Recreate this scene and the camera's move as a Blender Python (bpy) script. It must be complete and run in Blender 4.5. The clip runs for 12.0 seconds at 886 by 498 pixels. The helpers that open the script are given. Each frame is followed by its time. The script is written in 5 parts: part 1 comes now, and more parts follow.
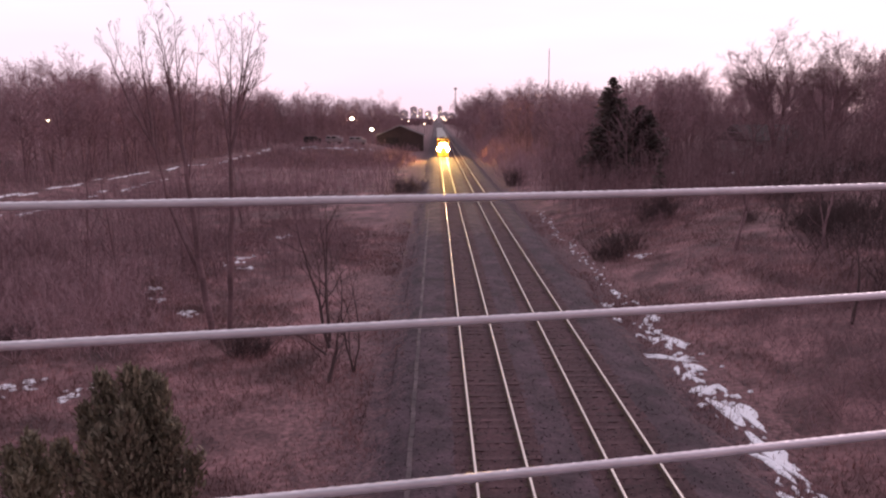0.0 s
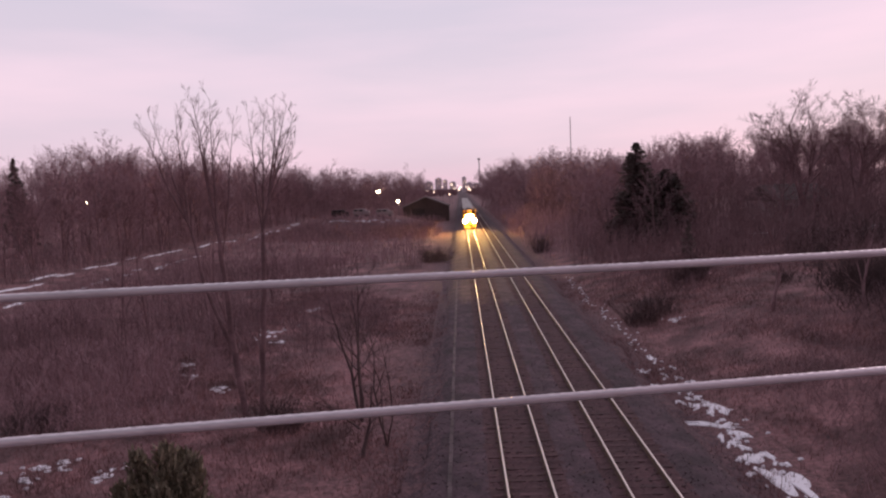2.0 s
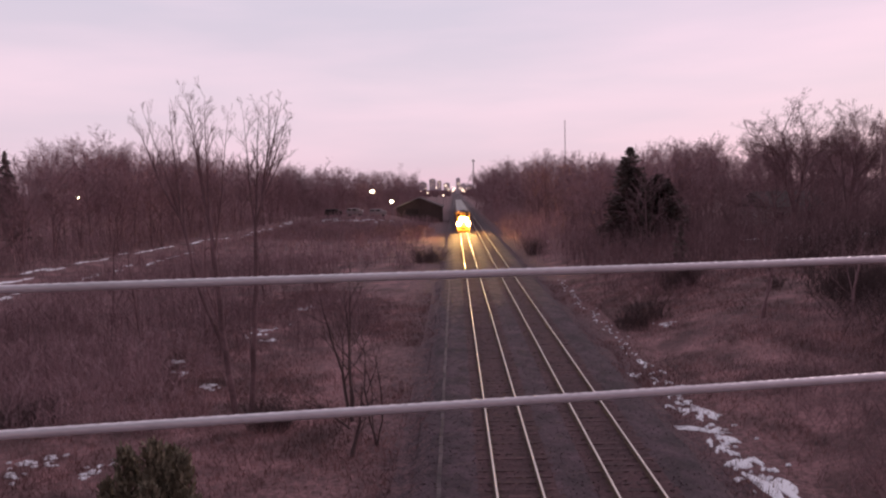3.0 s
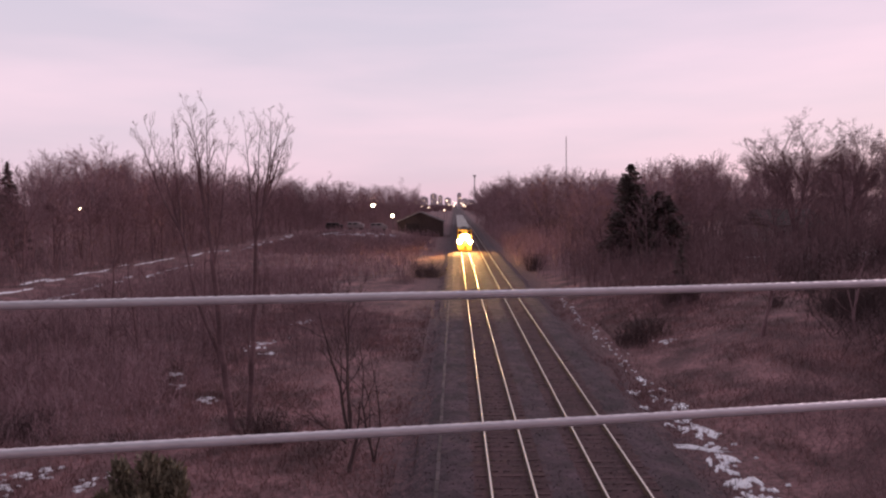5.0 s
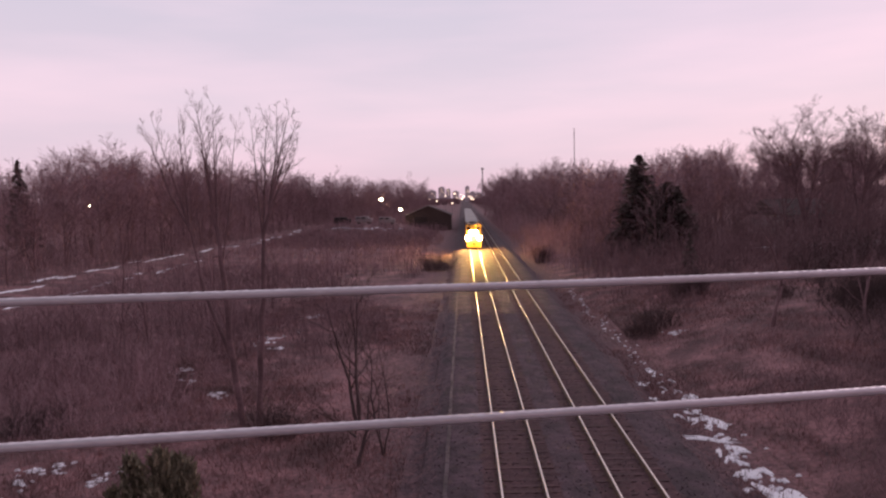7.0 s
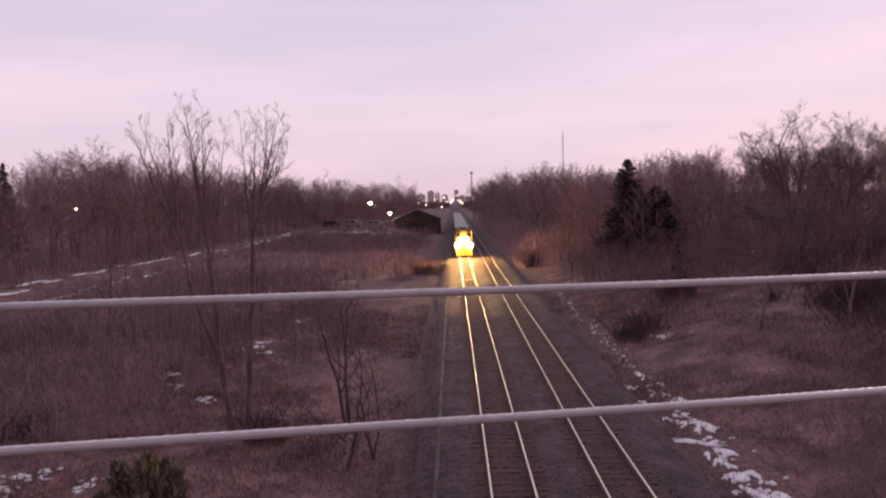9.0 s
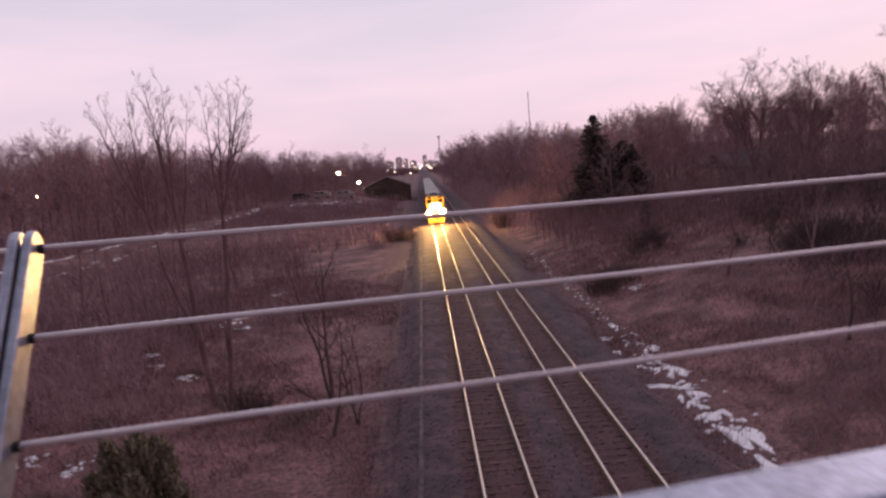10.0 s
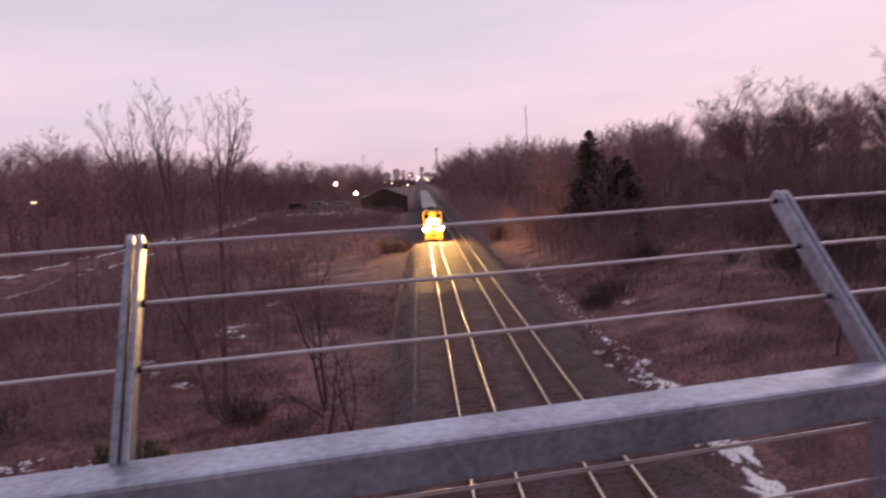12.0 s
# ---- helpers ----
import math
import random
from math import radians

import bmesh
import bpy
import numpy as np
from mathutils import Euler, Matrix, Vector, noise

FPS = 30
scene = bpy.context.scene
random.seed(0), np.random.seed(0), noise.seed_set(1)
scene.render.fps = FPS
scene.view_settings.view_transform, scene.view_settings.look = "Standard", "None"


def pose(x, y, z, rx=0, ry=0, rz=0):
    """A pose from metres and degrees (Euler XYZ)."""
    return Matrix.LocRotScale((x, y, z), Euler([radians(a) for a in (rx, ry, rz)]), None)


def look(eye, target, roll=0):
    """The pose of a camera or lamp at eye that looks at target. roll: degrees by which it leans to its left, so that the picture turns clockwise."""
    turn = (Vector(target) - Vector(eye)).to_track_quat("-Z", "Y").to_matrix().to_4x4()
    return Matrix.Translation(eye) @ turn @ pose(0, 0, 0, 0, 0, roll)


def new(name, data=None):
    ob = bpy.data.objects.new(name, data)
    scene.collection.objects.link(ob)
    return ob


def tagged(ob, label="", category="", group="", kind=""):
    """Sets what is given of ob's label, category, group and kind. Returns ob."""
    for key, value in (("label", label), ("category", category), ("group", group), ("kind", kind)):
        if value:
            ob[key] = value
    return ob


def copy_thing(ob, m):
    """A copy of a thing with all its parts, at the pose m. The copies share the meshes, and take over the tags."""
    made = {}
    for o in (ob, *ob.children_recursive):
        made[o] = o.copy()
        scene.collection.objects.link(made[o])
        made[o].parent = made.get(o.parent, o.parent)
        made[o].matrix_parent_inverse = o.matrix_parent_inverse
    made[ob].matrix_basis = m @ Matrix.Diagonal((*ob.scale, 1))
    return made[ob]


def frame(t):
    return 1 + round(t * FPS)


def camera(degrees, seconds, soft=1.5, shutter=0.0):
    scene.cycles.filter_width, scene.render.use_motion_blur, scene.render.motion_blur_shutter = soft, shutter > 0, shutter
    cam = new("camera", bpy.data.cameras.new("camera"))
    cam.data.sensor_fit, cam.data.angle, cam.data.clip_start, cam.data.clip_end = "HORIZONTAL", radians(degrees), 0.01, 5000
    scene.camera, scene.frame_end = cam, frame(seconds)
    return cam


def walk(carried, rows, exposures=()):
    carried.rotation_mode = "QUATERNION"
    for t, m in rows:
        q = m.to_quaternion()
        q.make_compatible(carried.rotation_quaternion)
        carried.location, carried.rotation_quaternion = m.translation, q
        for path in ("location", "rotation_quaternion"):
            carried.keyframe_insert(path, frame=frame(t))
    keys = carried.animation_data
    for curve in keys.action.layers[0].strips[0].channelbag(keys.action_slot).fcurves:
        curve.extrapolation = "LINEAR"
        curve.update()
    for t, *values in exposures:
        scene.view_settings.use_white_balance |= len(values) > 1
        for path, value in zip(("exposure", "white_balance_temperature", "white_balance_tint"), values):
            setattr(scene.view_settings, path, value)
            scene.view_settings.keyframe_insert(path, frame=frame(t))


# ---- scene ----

# camera: held by hand over the cable rail of a footbridge, then drawn back behind the handrail
cam = camera(64.93, 12.0, soft=2.2, shutter=0.8)
PATH = [
    (0, pose(0.175, 0.435, 9.937, 79.26, 0.45, -0.59)),
    (0.034, pose(0.175, 0.435, 9.937, 79.26, 0.45, -0.59)),
    (0.2, pose(0.118, 0.420, 9.937, 79.84, 2.53, 0.39)),
    (0.4, pose(0.061, 0.406, 9.936, 80.40, 2.73, -0.63)),
    (0.5, pose(0.033, 0.398, 9.936, 81.72, 2.78, -0.02)),
    (0.6, pose(0.040, 0.404, 9.937, 82.43, 2.72, -0.22)),
    (0.8, pose(0.054, 0.414, 9.940, 84.84, 2.66, 1.18)),
    (1, pose(0.068, 0.424, 9.942, 85.62, 1.82, 1.20)),
    (1.5, pose(0.067, 0.433, 9.940, 84.74, 0.77, 1.39)),
    (2, pose(0.036, 0.421, 9.944, 84.99, 2.35, 1.41)),
    (2.5, pose(0.143, 0.444, 9.945, 85.51, 1.93, 1.49)),
    (3, pose(0.026, 0.423, 9.942, 85.05, 1.31, 0.91)),
    (3.5, pose(0.028, 0.427, 9.944, 85.36, 1.07, 0.78)),
    (3.7, pose(0.030, 0.428, 9.944, 85.70, 1.07, 0.60)),
    (5.3, pose(0.070, 0.437, 9.946, 86.27, 0.70, 1.05)),
    (5.5, pose(0.075, 0.439, 9.946, 86.27, 1.46, 1.42)),
    (6, pose(0.115, 0.443, 9.947, 85.96, 1.96, 1.73)),
    (6.5, pose(0.147, 0.450, 9.944, 85.51, 1.53, 1.40)),
    (7, pose(0.131, 0.442, 9.945, 85.73, 1.38, 1.66)),
    (7.2, pose(0.130, 0.441, 9.945, 85.58, 1.08, 2.20)),
    (8.8, pose(0.104, 0.431, 9.946, 85.80, 2.10, 2.60)),
    (8.967, pose(0.099, 0.427, 9.947, 86.02, 1.29, 0.77)),
    (9, pose(0.099, 0.427, 9.947, 86.02, 1.29, 0.77)),
    (9.033, pose(0.099, 0.427, 9.947, 86.02, 1.29, 0.77)),
    (9.2, pose(0.054, 0.393, 9.946, 86.11, 1.03, -1.39)),
    (9.4, pose(0.010, 0.358, 9.945, 85.24, 2.98, -3.71)),
    (9.5, pose(-0.013, 0.340, 9.944, 84.50, 2.31, -5.90)),
    (9.6, pose(0.011, 0.296, 9.942, 85.15, 3.02, -5.36)),
    (9.8, pose(0.058, 0.206, 9.938, 85.86, 3.30, -1.68)),
    (10, pose(0.105, 0.117, 9.934, 83.03, 4.42, -1.80)),
    (10.1, pose(0.117, 0.066, 9.942, 83.94, 5.09, -1.48)),
    (10.3, pose(0.092, -0.034, 9.940, 85.35, 4.53, -2.33)),
    (10.467, pose(0.068, -0.133, 9.938, 83.42, 3.04, -3.52)),
    (10.5, pose(0.068, -0.133, 9.938, 83.42, 3.04, -3.52)),
    (10.533, pose(0.068, -0.133, 9.938, 83.42, 3.04, -3.52)),
    (10.6, pose(0.067, -0.172, 9.943, 81.65, 2.73, -3.91)),
    (10.8, pose(0.064, -0.250, 9.954, 82.82, 2.94, -3.86)),
    (11, pose(0.088, -0.288, 9.963, 84.85, 2.48, -3.18)),
    (11.2, pose(0.135, -0.298, 9.968, 85.20, 3.01, -3.89)),
    (11.5, pose(0.163, -0.311, 9.965, 85.11, 2.38, -4.08)),
    (12, pose(0.139, -0.292, 9.961, 84.03, 3.58, -2.03)),
]
EXPOSURES = [(0, 0.5), (0.5, 0.55), (0.65, 0.45), (0.9, 0.1), (1.2, 0.0), (9.6, 0.0), (10.0, 0.05), (10.5, 0.0), (10.65, 0.2), (10.8, 0.3), (11.1, 0.0), (12, 0.0)]
walk(cam, PATH, EXPOSURES)

# ---- world and light: a pink overcast sky at dusk ----
def make_world():
    w = bpy.data.worlds.new("dusk_sky")
    scene.world = w
    w.use_nodes = True
    nt = w.node_tree
    nt.nodes.clear()
    N, L = nt.nodes.new, nt.links.new
    out, bg = N("ShaderNodeOutputWorld"), N("ShaderNodeBackground")
    sky = N("ShaderNodeTexSky")
    sky.sky_type, sky.sun_disc = "NISHITA", False
    sky.sun_elevation, sky.sun_rotation = radians(4), radians(60)
    co, sep = N("ShaderNodeTexCoord"), N("ShaderNodeSeparateXYZ")
    L(co.outputs["Generated"], sep.inputs[0])
    ramp = N("ShaderNodeValToRGB")
    e = ramp.color_ramp.elements
    e[0].position, e[0].color = 0.0, (0.78, 0.55, 0.66, 1)
    e[1].position, e[1].color = 1.0, (0.60, 0.56, 0.66, 1)
    for pos, col in ((0.05, (0.84, 0.625, 0.745, 1)), (0.14, (0.84, 0.66, 0.77, 1)), (0.24, (0.76, 0.64, 0.755, 1)), (0.4, (0.735, 0.63, 0.745, 1))):
        s = e.new(pos)
        s.color = col
    L(sep.outputs["Z"], ramp.inputs[0])
    # long soft cloud streaks
    mp, nz = N("ShaderNodeMapping"), N("ShaderNodeTexNoise")
    mp.inputs["Scale"].default_value = (1.5, 1.5, 9)
    nz.inputs["Scale"].default_value, nz.inputs["Detail"].default_value = 1.7, 4
    L(co.outputs["Generated"], mp.inputs[0]), L(mp.outputs[0], nz.inputs["Vector"])
    cr = N("ShaderNodeValToRGB")
    cr.color_ramp.elements[0].position, cr.color_ramp.elements[0].color = 0.35, (0.90, 0.935, 0.955, 1)
    cr.color_ramp.elements[1].position, cr.color_ramp.elements[1].color = 0.68, (1.06, 1.015, 1.03, 1)
    L(nz.outputs["Fac"], cr.inputs[0])
    mul = N("ShaderNodeMix")
    mul.data_type, mul.blend_type = "RGBA", "MULTIPLY"
    mul.inputs["Factor"].default_value = 1
    L(ramp.outputs[0], mul.inputs["A"]), L(cr.outputs[0], mul.inputs["B"])
    # a pinker side to the east of the line
    side = N("ShaderNodeMapRange")
    side.inputs["From Min"].default_value, side.inputs["From Max"].default_value = 0.0, 0.7
    L(sep.outputs["X"], side.inputs["Value"])
    pink = N("ShaderNodeMix")
    pink.data_type, pink.blend_type = "RGBA", "MULTIPLY"
    pink.inputs["B"].default_value = (1.065, 0.985, 1.01, 1)
    L(side.outputs[0], pink.inputs["Factor"]), L(mul.outputs["Result"], pink.inputs["A"])
    mix = N("ShaderNodeMix")
    mix.data_type, mix.blend_type = "RGBA", "ADD"
    mix.inputs["Factor"].default_value = 0.02
    L(pink.outputs["Result"], mix.inputs["A"]), L(sky.outputs[0], mix.inputs["B"])
    # the sunset lies ahead; the sky behind the bridge is duller
    back = N("ShaderNodeMapRange")
    back.interpolation_type = "SMOOTHSTEP"
    back.inputs["From Min"].default_value, back.inputs["From Max"].default_value = -0.6, 0.55
    back.inputs["To Min"].default_value, back.inputs["To Max"].default_value = 0.36, 1.0
    L(sep.outputs["Y"], back.inputs["Value"])
    dim = N("ShaderNodeVectorMath")
    dim.operation = "SCALE"
    L(mix.outputs["Result"], dim.inputs[0]), L(back.outputs[0], dim.inputs["Scale"])
    L(dim.outputs[0], bg.inputs["Color"])
    bg.inputs["Strength"].default_value = 1.0
    L(bg.outputs[0], out.inputs[0])


make_world()
sun = new("sun", bpy.data.lights.new("sun", "SUN"))
sun.data.energy, sun.data.angle, sun.data.color = 0.3, radians(25), (1.0, 0.82, 0.85)
sun.matrix_world = look((60, 90, 40), (0, 20, 0))


# ---- materials ----
def material(name, base, rough=0.85, metal=0.0, scale=6.0, dark=0.6, light=1.3, bump=0.3, big=0.25, emit=None, power=0.0, vary=0.0, patch=None):
    """A noisy two-scale material in object space; vary shifts the brightness from object to object or clump to clump,
    patch = (scale, low, high) adds broad irregular patches."""
    m = bpy.data.materials.new(name)
    m.use_nodes = True
    nt = m.node_tree
    b = nt.nodes["Principled BSDF"]
    N, L = nt.nodes.new, nt.links.new
    b.inputs["Roughness"].default_value, b.inputs["Metallic"].default_value = rough, metal
    if emit:
        b.inputs["Emission Color"].default_value = (*emit, 1)
        b.inputs["Emission Strength"].default_value = power
    co = N("ShaderNodeNewGeometry")
    n1, n2 = N("ShaderNodeTexNoise"), N("ShaderNodeTexNoise")
    n1.inputs["Scale"].default_value, n1.inputs["Detail"].default_value = scale, 6
    n2.inputs["Scale"].default_value, n2.inputs["Detail"].default_value = scale * big * 0.3, 3
    for n in (n1, n2):
        L(co.outputs["Position"], n.inputs["Vector"])
    add = N("ShaderNodeMath")
    add.operation = "ADD"
    L(n1.outputs["Fac"], add.inputs[0]), L(n2.outputs["Fac"], add.inputs[1])
    r = N("ShaderNodeValToRGB")
    r.color_ramp.elements[0].position, r.color_ramp.elements[1].position = 0.32, 0.68
    r.color_ramp.elements[0].color = (*[c * dark for c in base], 1)
    r.color_ramp.elements[1].color = (*[min(1, c * light) for c in base], 1)
    half = N("ShaderNodeMath")
    half.operation = "MULTIPLY"
    half.inputs[1].default_value = 0.5
    L(add.outputs[0], half.inputs[0]), L(half.outputs[0], r.inputs[0])
    col = r.outputs[0]
    if vary:
        oi = N("ShaderNodeObjectInfo")
        isl = N("ShaderNodeMath")
        isl.operation = "ADD"
        L(oi.outputs["Random"], isl.inputs[0]), L(co.outputs["Random Per Island"], isl.inputs[1])
        mr = N("ShaderNodeMapRange")
        mr.inputs["From Max"].default_value = 2
        mr.inputs["To Min"].default_value, mr.inputs["To Max"].default_value = 1 - vary, 1 + vary
        L(isl.outputs[0], mr.inputs["Value"])
        mx = N("ShaderNodeVectorMath")
        mx.operation = "SCALE"
        L(col, mx.inputs[0]), L(mr.outputs[0], mx.inputs["Scale"])
        col = mx.outputs[0]
    if patch:
        n3, mr = N("ShaderNodeTexNoise"), N("ShaderNodeMapRange")
        n3.inputs["Scale"].default_value, n3.inputs["Detail"].default_value, n3.inputs["Roughness"].default_value = patch[0], 5, 0.62
        L(co.outputs["Position"], n3.inputs["Vector"])
        mr.inputs["From Min"].default_value, mr.inputs["From Max"].default_value = 0.38, 0.62
        mr.inputs["To Min"].default_value, mr.inputs["To Max"].default_value = patch[1], patch[2]
        L(n3.outputs["Fac"], mr.inputs["Value"])
        mp = N("ShaderNodeVectorMath")
        mp.operation = "SCALE"
        L(col, mp.inputs[0]), L(mr.outputs[0], mp.inputs["Scale"])
        col = mp.outputs[0]
    L(col, b.inputs["Base Color"])
    if bump:
        bp = N("ShaderNodeBump")
        bp.inputs["Strength"].default_value, bp.inputs["Distance"].default_value = bump, 0.2 / scale
        L(n1.outputs["Fac"], bp.inputs["Height"]), L(bp.outputs[0], b.inputs["Normal"])
    return m


M = {
    "soil": material("dry_grass_and_leaf_litter", (0.222, 0.112, 0.117), 0.95, scale=5.0, dark=0.32, light=1.6, bump=0.9, big=0.16, patch=(0.42, 0.55, 1.3)),
    "grass": material("dry_grass", (0.305, 0.163, 0.162), 0.9, scale=3, dark=0.7, light=1.3, bump=0, vary=0.45, patch=(0.42, 0.6, 1.2)),
    "ballast": material("ballast_stone", (0.070, 0.040, 0.050), 0.9, scale=9, dark=0.45, light=1.6, bump=0.9, big=0.2, patch=(0.7, 0.7, 1.35)),
    "trough": material("weathered_trough_lid", (0.125, 0.09, 0.098), 0.9, scale=7, bump=0.4, patch=(0.8, 0.6, 1.2)),
    "stone": material("loose_ballast_stone", (0.105, 0.068, 0.080), 0.9, scale=20, vary=0.45),
    "tie": material("creosoted_tie_wood", (0.080, 0.039, 0.043), 0.9, scale=14, dark=0.5, light=1.5, bump=0.5, vary=0.4),
    "rail_top": material("polished_rail_steel", (0.66, 0.58, 0.53), 0.32, 1.0, scale=9, dark=0.85, light=1.1, bump=0.03),
    "rust": material("rusty_rail_web", (0.085, 0.05, 0.038), 0.8, 0.2, scale=25, bump=0.3),
    "bark": material("grey_brown_bark", (0.23, 0.138, 0.150), 0.95, scale=9, dark=0.6, light=1.4, bump=0.5, vary=0.3),
    "bark_dark": material("wet_dark_bark", (0.105, 0.066, 0.068), 0.9, scale=14, bump=0.6, vary=0.2),
    "twig": material("brown_twigs", (0.34, 0.21, 0.232), 0.95, scale=1.2, dark=0.65, light=1.4, bump=0, vary=0.45),
    "brush": material("grey_brush_stems", (0.385, 0.243, 0.265), 0.95, scale=1.2, dark=0.6, light=1.4, bump=0, vary=0.45),
    "needle": material("dark_conifer_needles", (0.14, 0.108, 0.098), 0.8, scale=3, dark=0.6, light=1.5, bump=0, vary=0.5),
    "cedar": material("cedar_foliage", (0.27, 0.23, 0.165), 0.8, scale=4, dark=0.5, light=1.7, bump=0, vary=0.55),
    "snow": material("old_snow", (0.93, 0.90, 0.95), 0.7, scale=5, dark=0.9, light=1.05, bump=0.5),
    "galv": material("galvanised_steel", (0.42, 0.44, 0.54), 0.42, 0.85, scale=70, dark=0.55, light=1.3, bump=0.2, big=0.35),
    "wire": material("stainless_wire_rope", (0.80, 0.70, 0.73), 0.30, 0.75, scale=60, dark=0.8, light=1.1, bump=0.05),
    "concrete": material("bridge_concrete", (0.33, 0.31, 0.31), 0.9, scale=7, bump=0.3),
    "shed": material("dark_shed_siding", (0.11, 0.072, 0.068), 0.8, scale=2, bump=0.2),
    "roof": material("shed_roof_sheet", (0.075, 0.055, 0.055), 0.95, scale=2, bump=0.1),
    "stained": material("rust_stained_ballast", (0.080, 0.037, 0.042), 0.95, scale=9, dark=0.5, light=1.5, bump=0.9, big=0.2),
    "car_roof": material("pale_freight_car_roof", (0.42, 0.38, 0.36), 0.7, 0.1, scale=1.5, bump=0.2),
    "car_side": material("rusty_freight_car_side", (0.14, 0.075, 0.06), 0.8, scale=1.5, bump=0.2),
    "loco": material("dark_locomotive_paint", (0.035, 0.033, 0.035), 0.5, 0.1, scale=2, bump=0.1),
    # the yellow of the headlight glow, put into the colour of the front
    "loco_glow_yellow": material("locomotive_front_glow_yellow", (0.62, 0.36, 0.07), 0.5, 0.0, scale=2, bump=0.1),
    "steel_dark": material("grimy_underframe_steel", (0.035, 0.03, 0.03), 0.7, 0.4, scale=6, bump=0.3),
    "glass": material("dark_cab_glass", (0.02, 0.02, 0.022), 0.08, 0.0, scale=1, bump=0),
    "beam": material("lit_headlight_lens", (0.9, 0.85, 0.7), 0.3, emit=(1.0, 0.55, 0.20), power=80000.0, bump=0),
    # no lamp of its own: glows to imitate the glare around the headlights
    "spill": material("headlight_glare_ring", (0.9, 0.8, 0.6), 0.3, emit=(1.0, 0.52, 0.15), power=1000.0, bump=0),
    "lamp": material("lit_yard_lamp", (0.9, 0.85, 0.7), 0.3, emit=(1.0, 0.80, 0.52), power=34.0, bump=0),
    "city_lamp": material("distant_street_light", (0.9, 0.85, 0.7), 0.3, emit=(1.0, 0.70, 0.52), power=3.5, bump=0),
    # pale pink: the haze of distance is put into the wall colour
    "city": material("city_wall_with_painted_haze", (0.92, 0.72, 0.80), 0.9, scale=0.05, bump=0),
    "mast": material("mast_steel", (0.28, 0.24, 0.26), 0.7, 0.3, scale=0.5, bump=0),
    "house": material("pale_house_siding", (0.42, 0.36, 0.365), 0.85, scale=2, bump=0.1),
}


def verge_material():
    """Ballast thinning out into dry grass and litter away from the tracks."""
    m = bpy.data.materials.new("ballast_thinning_into_grass")
    m.use_nodes = True
    nt = m.node_tree
    N, L = nt.nodes.new, nt.links.new
    b = nt.nodes["Principled BSDF"]
    b.inputs["Roughness"].default_value = 0.95
    geo, sep = N("ShaderNodeNewGeometry"), N("ShaderNodeSeparateXYZ")
    L(geo.outputs["Position"], sep.inputs[0])

    def noise(scale, detail, rough=0.5):
        n = N("ShaderNodeTexNoise")
        n.inputs["Scale"].default_value, n.inputs["Detail"].default_value, n.inputs["Roughness"].default_value = scale, detail, rough
        L(geo.outputs["Position"], n.inputs["Vector"])
        return n.outputs["Fac"]

    def math_node(op, a, c):
        n = N("ShaderNodeMath")
        n.operation = op
        for k, v in enumerate((a, c)):
            if isinstance(v, (int, float)):
                n.inputs[k].default_value = v
            else:
                L(v, n.inputs[k])
        return n.outputs[0]

    def ramp(fac, lo, hi, base, dark, light):
        r = N("ShaderNodeValToRGB")
        r.color_ramp.elements[0].position, r.color_ramp.elements[1].position = lo, hi
        r.color_ramp.elements[0].color = (*[c * dark for c in base], 1)
        r.color_ramp.elements[1].color = (*[c * light for c in base], 1)
        L(fac, r.inputs[0])
        return r.outputs[0]

    fine = noise(9, 6)
    stone = ramp(fine, 0.32, 0.68, (0.078, 0.046, 0.055), 0.45, 1.7)
    litter = ramp(noise(4.5, 6, 0.6), 0.32, 0.68, (0.21, 0.107, 0.111), 0.35, 1.5)
    out = math_node("ABSOLUTE", math_node("SUBTRACT", sep.outputs["X"], 3.8), 0)
    far = N("ShaderNodeMapRange")
    far.inputs["From Min"].default_value, far.inputs["From Max"].default_value = 5.0, 8.6
    L(out, far.inputs["Value"])
    blend = math_node("ADD", far.outputs[0], math_node("MULTIPLY", math_node("SUBTRACT", noise(1.6, 7, 0.7), 0.5), 2.4))
    mix = N("ShaderNodeMix")
    mix.data_type = "RGBA"
    L(blend, mix.inputs["Factor"]), L(stone, mix.inputs["A"]), L(litter, mix.inputs["B"])
    L(mix.outputs["Result"], b.inputs["Base Color"])
    bp = N("ShaderNodeBump")
    bp.inputs["Strength"].default_value, bp.inputs["Distance"].default_value = 0.9, 0.03
    L(fine, bp.inputs["Height"]), L(bp.outputs[0], b.inputs["Normal"])
    return m


M["verge"] = verge_material()


# ---- mesh helpers ----
def part(name, bm, mat, parent=None, label=""):
    """Links a bmesh, or a (verts, faces) pair, as one mesh object under a thing."""
    me = bpy.data.meshes.new(name)
    if isinstance(bm, tuple):
        v, f = np.asarray(bm[0], dtype=np.float32), np.asarray(bm[1], dtype=np.int32)
        k = f.shape[1]
        me.vertices.add(len(v)), me.loops.add(f.size), me.polygons.add(len(f))
        me.vertices.foreach_set("co", v.ravel())
        me.loops.foreach_set("vertex_index", f.ravel())
        me.polygons.foreach_set("loop_start", np.arange(0, f.size, k, dtype=np.int32))
        me.update(calc_edges=True)
        me.validate()
    else:
        bm.to_mesh(me)
        bm.free()
    me.materials.append(M[mat])
    ob = new(name, me)
    if parent is not None:
        ob.parent = parent
    if label:
        ob["label"] = label
    return ob


def empty(name, m=None):
    ob = new(name)
    if m is not None:
        ob.matrix_basis = m
    return ob


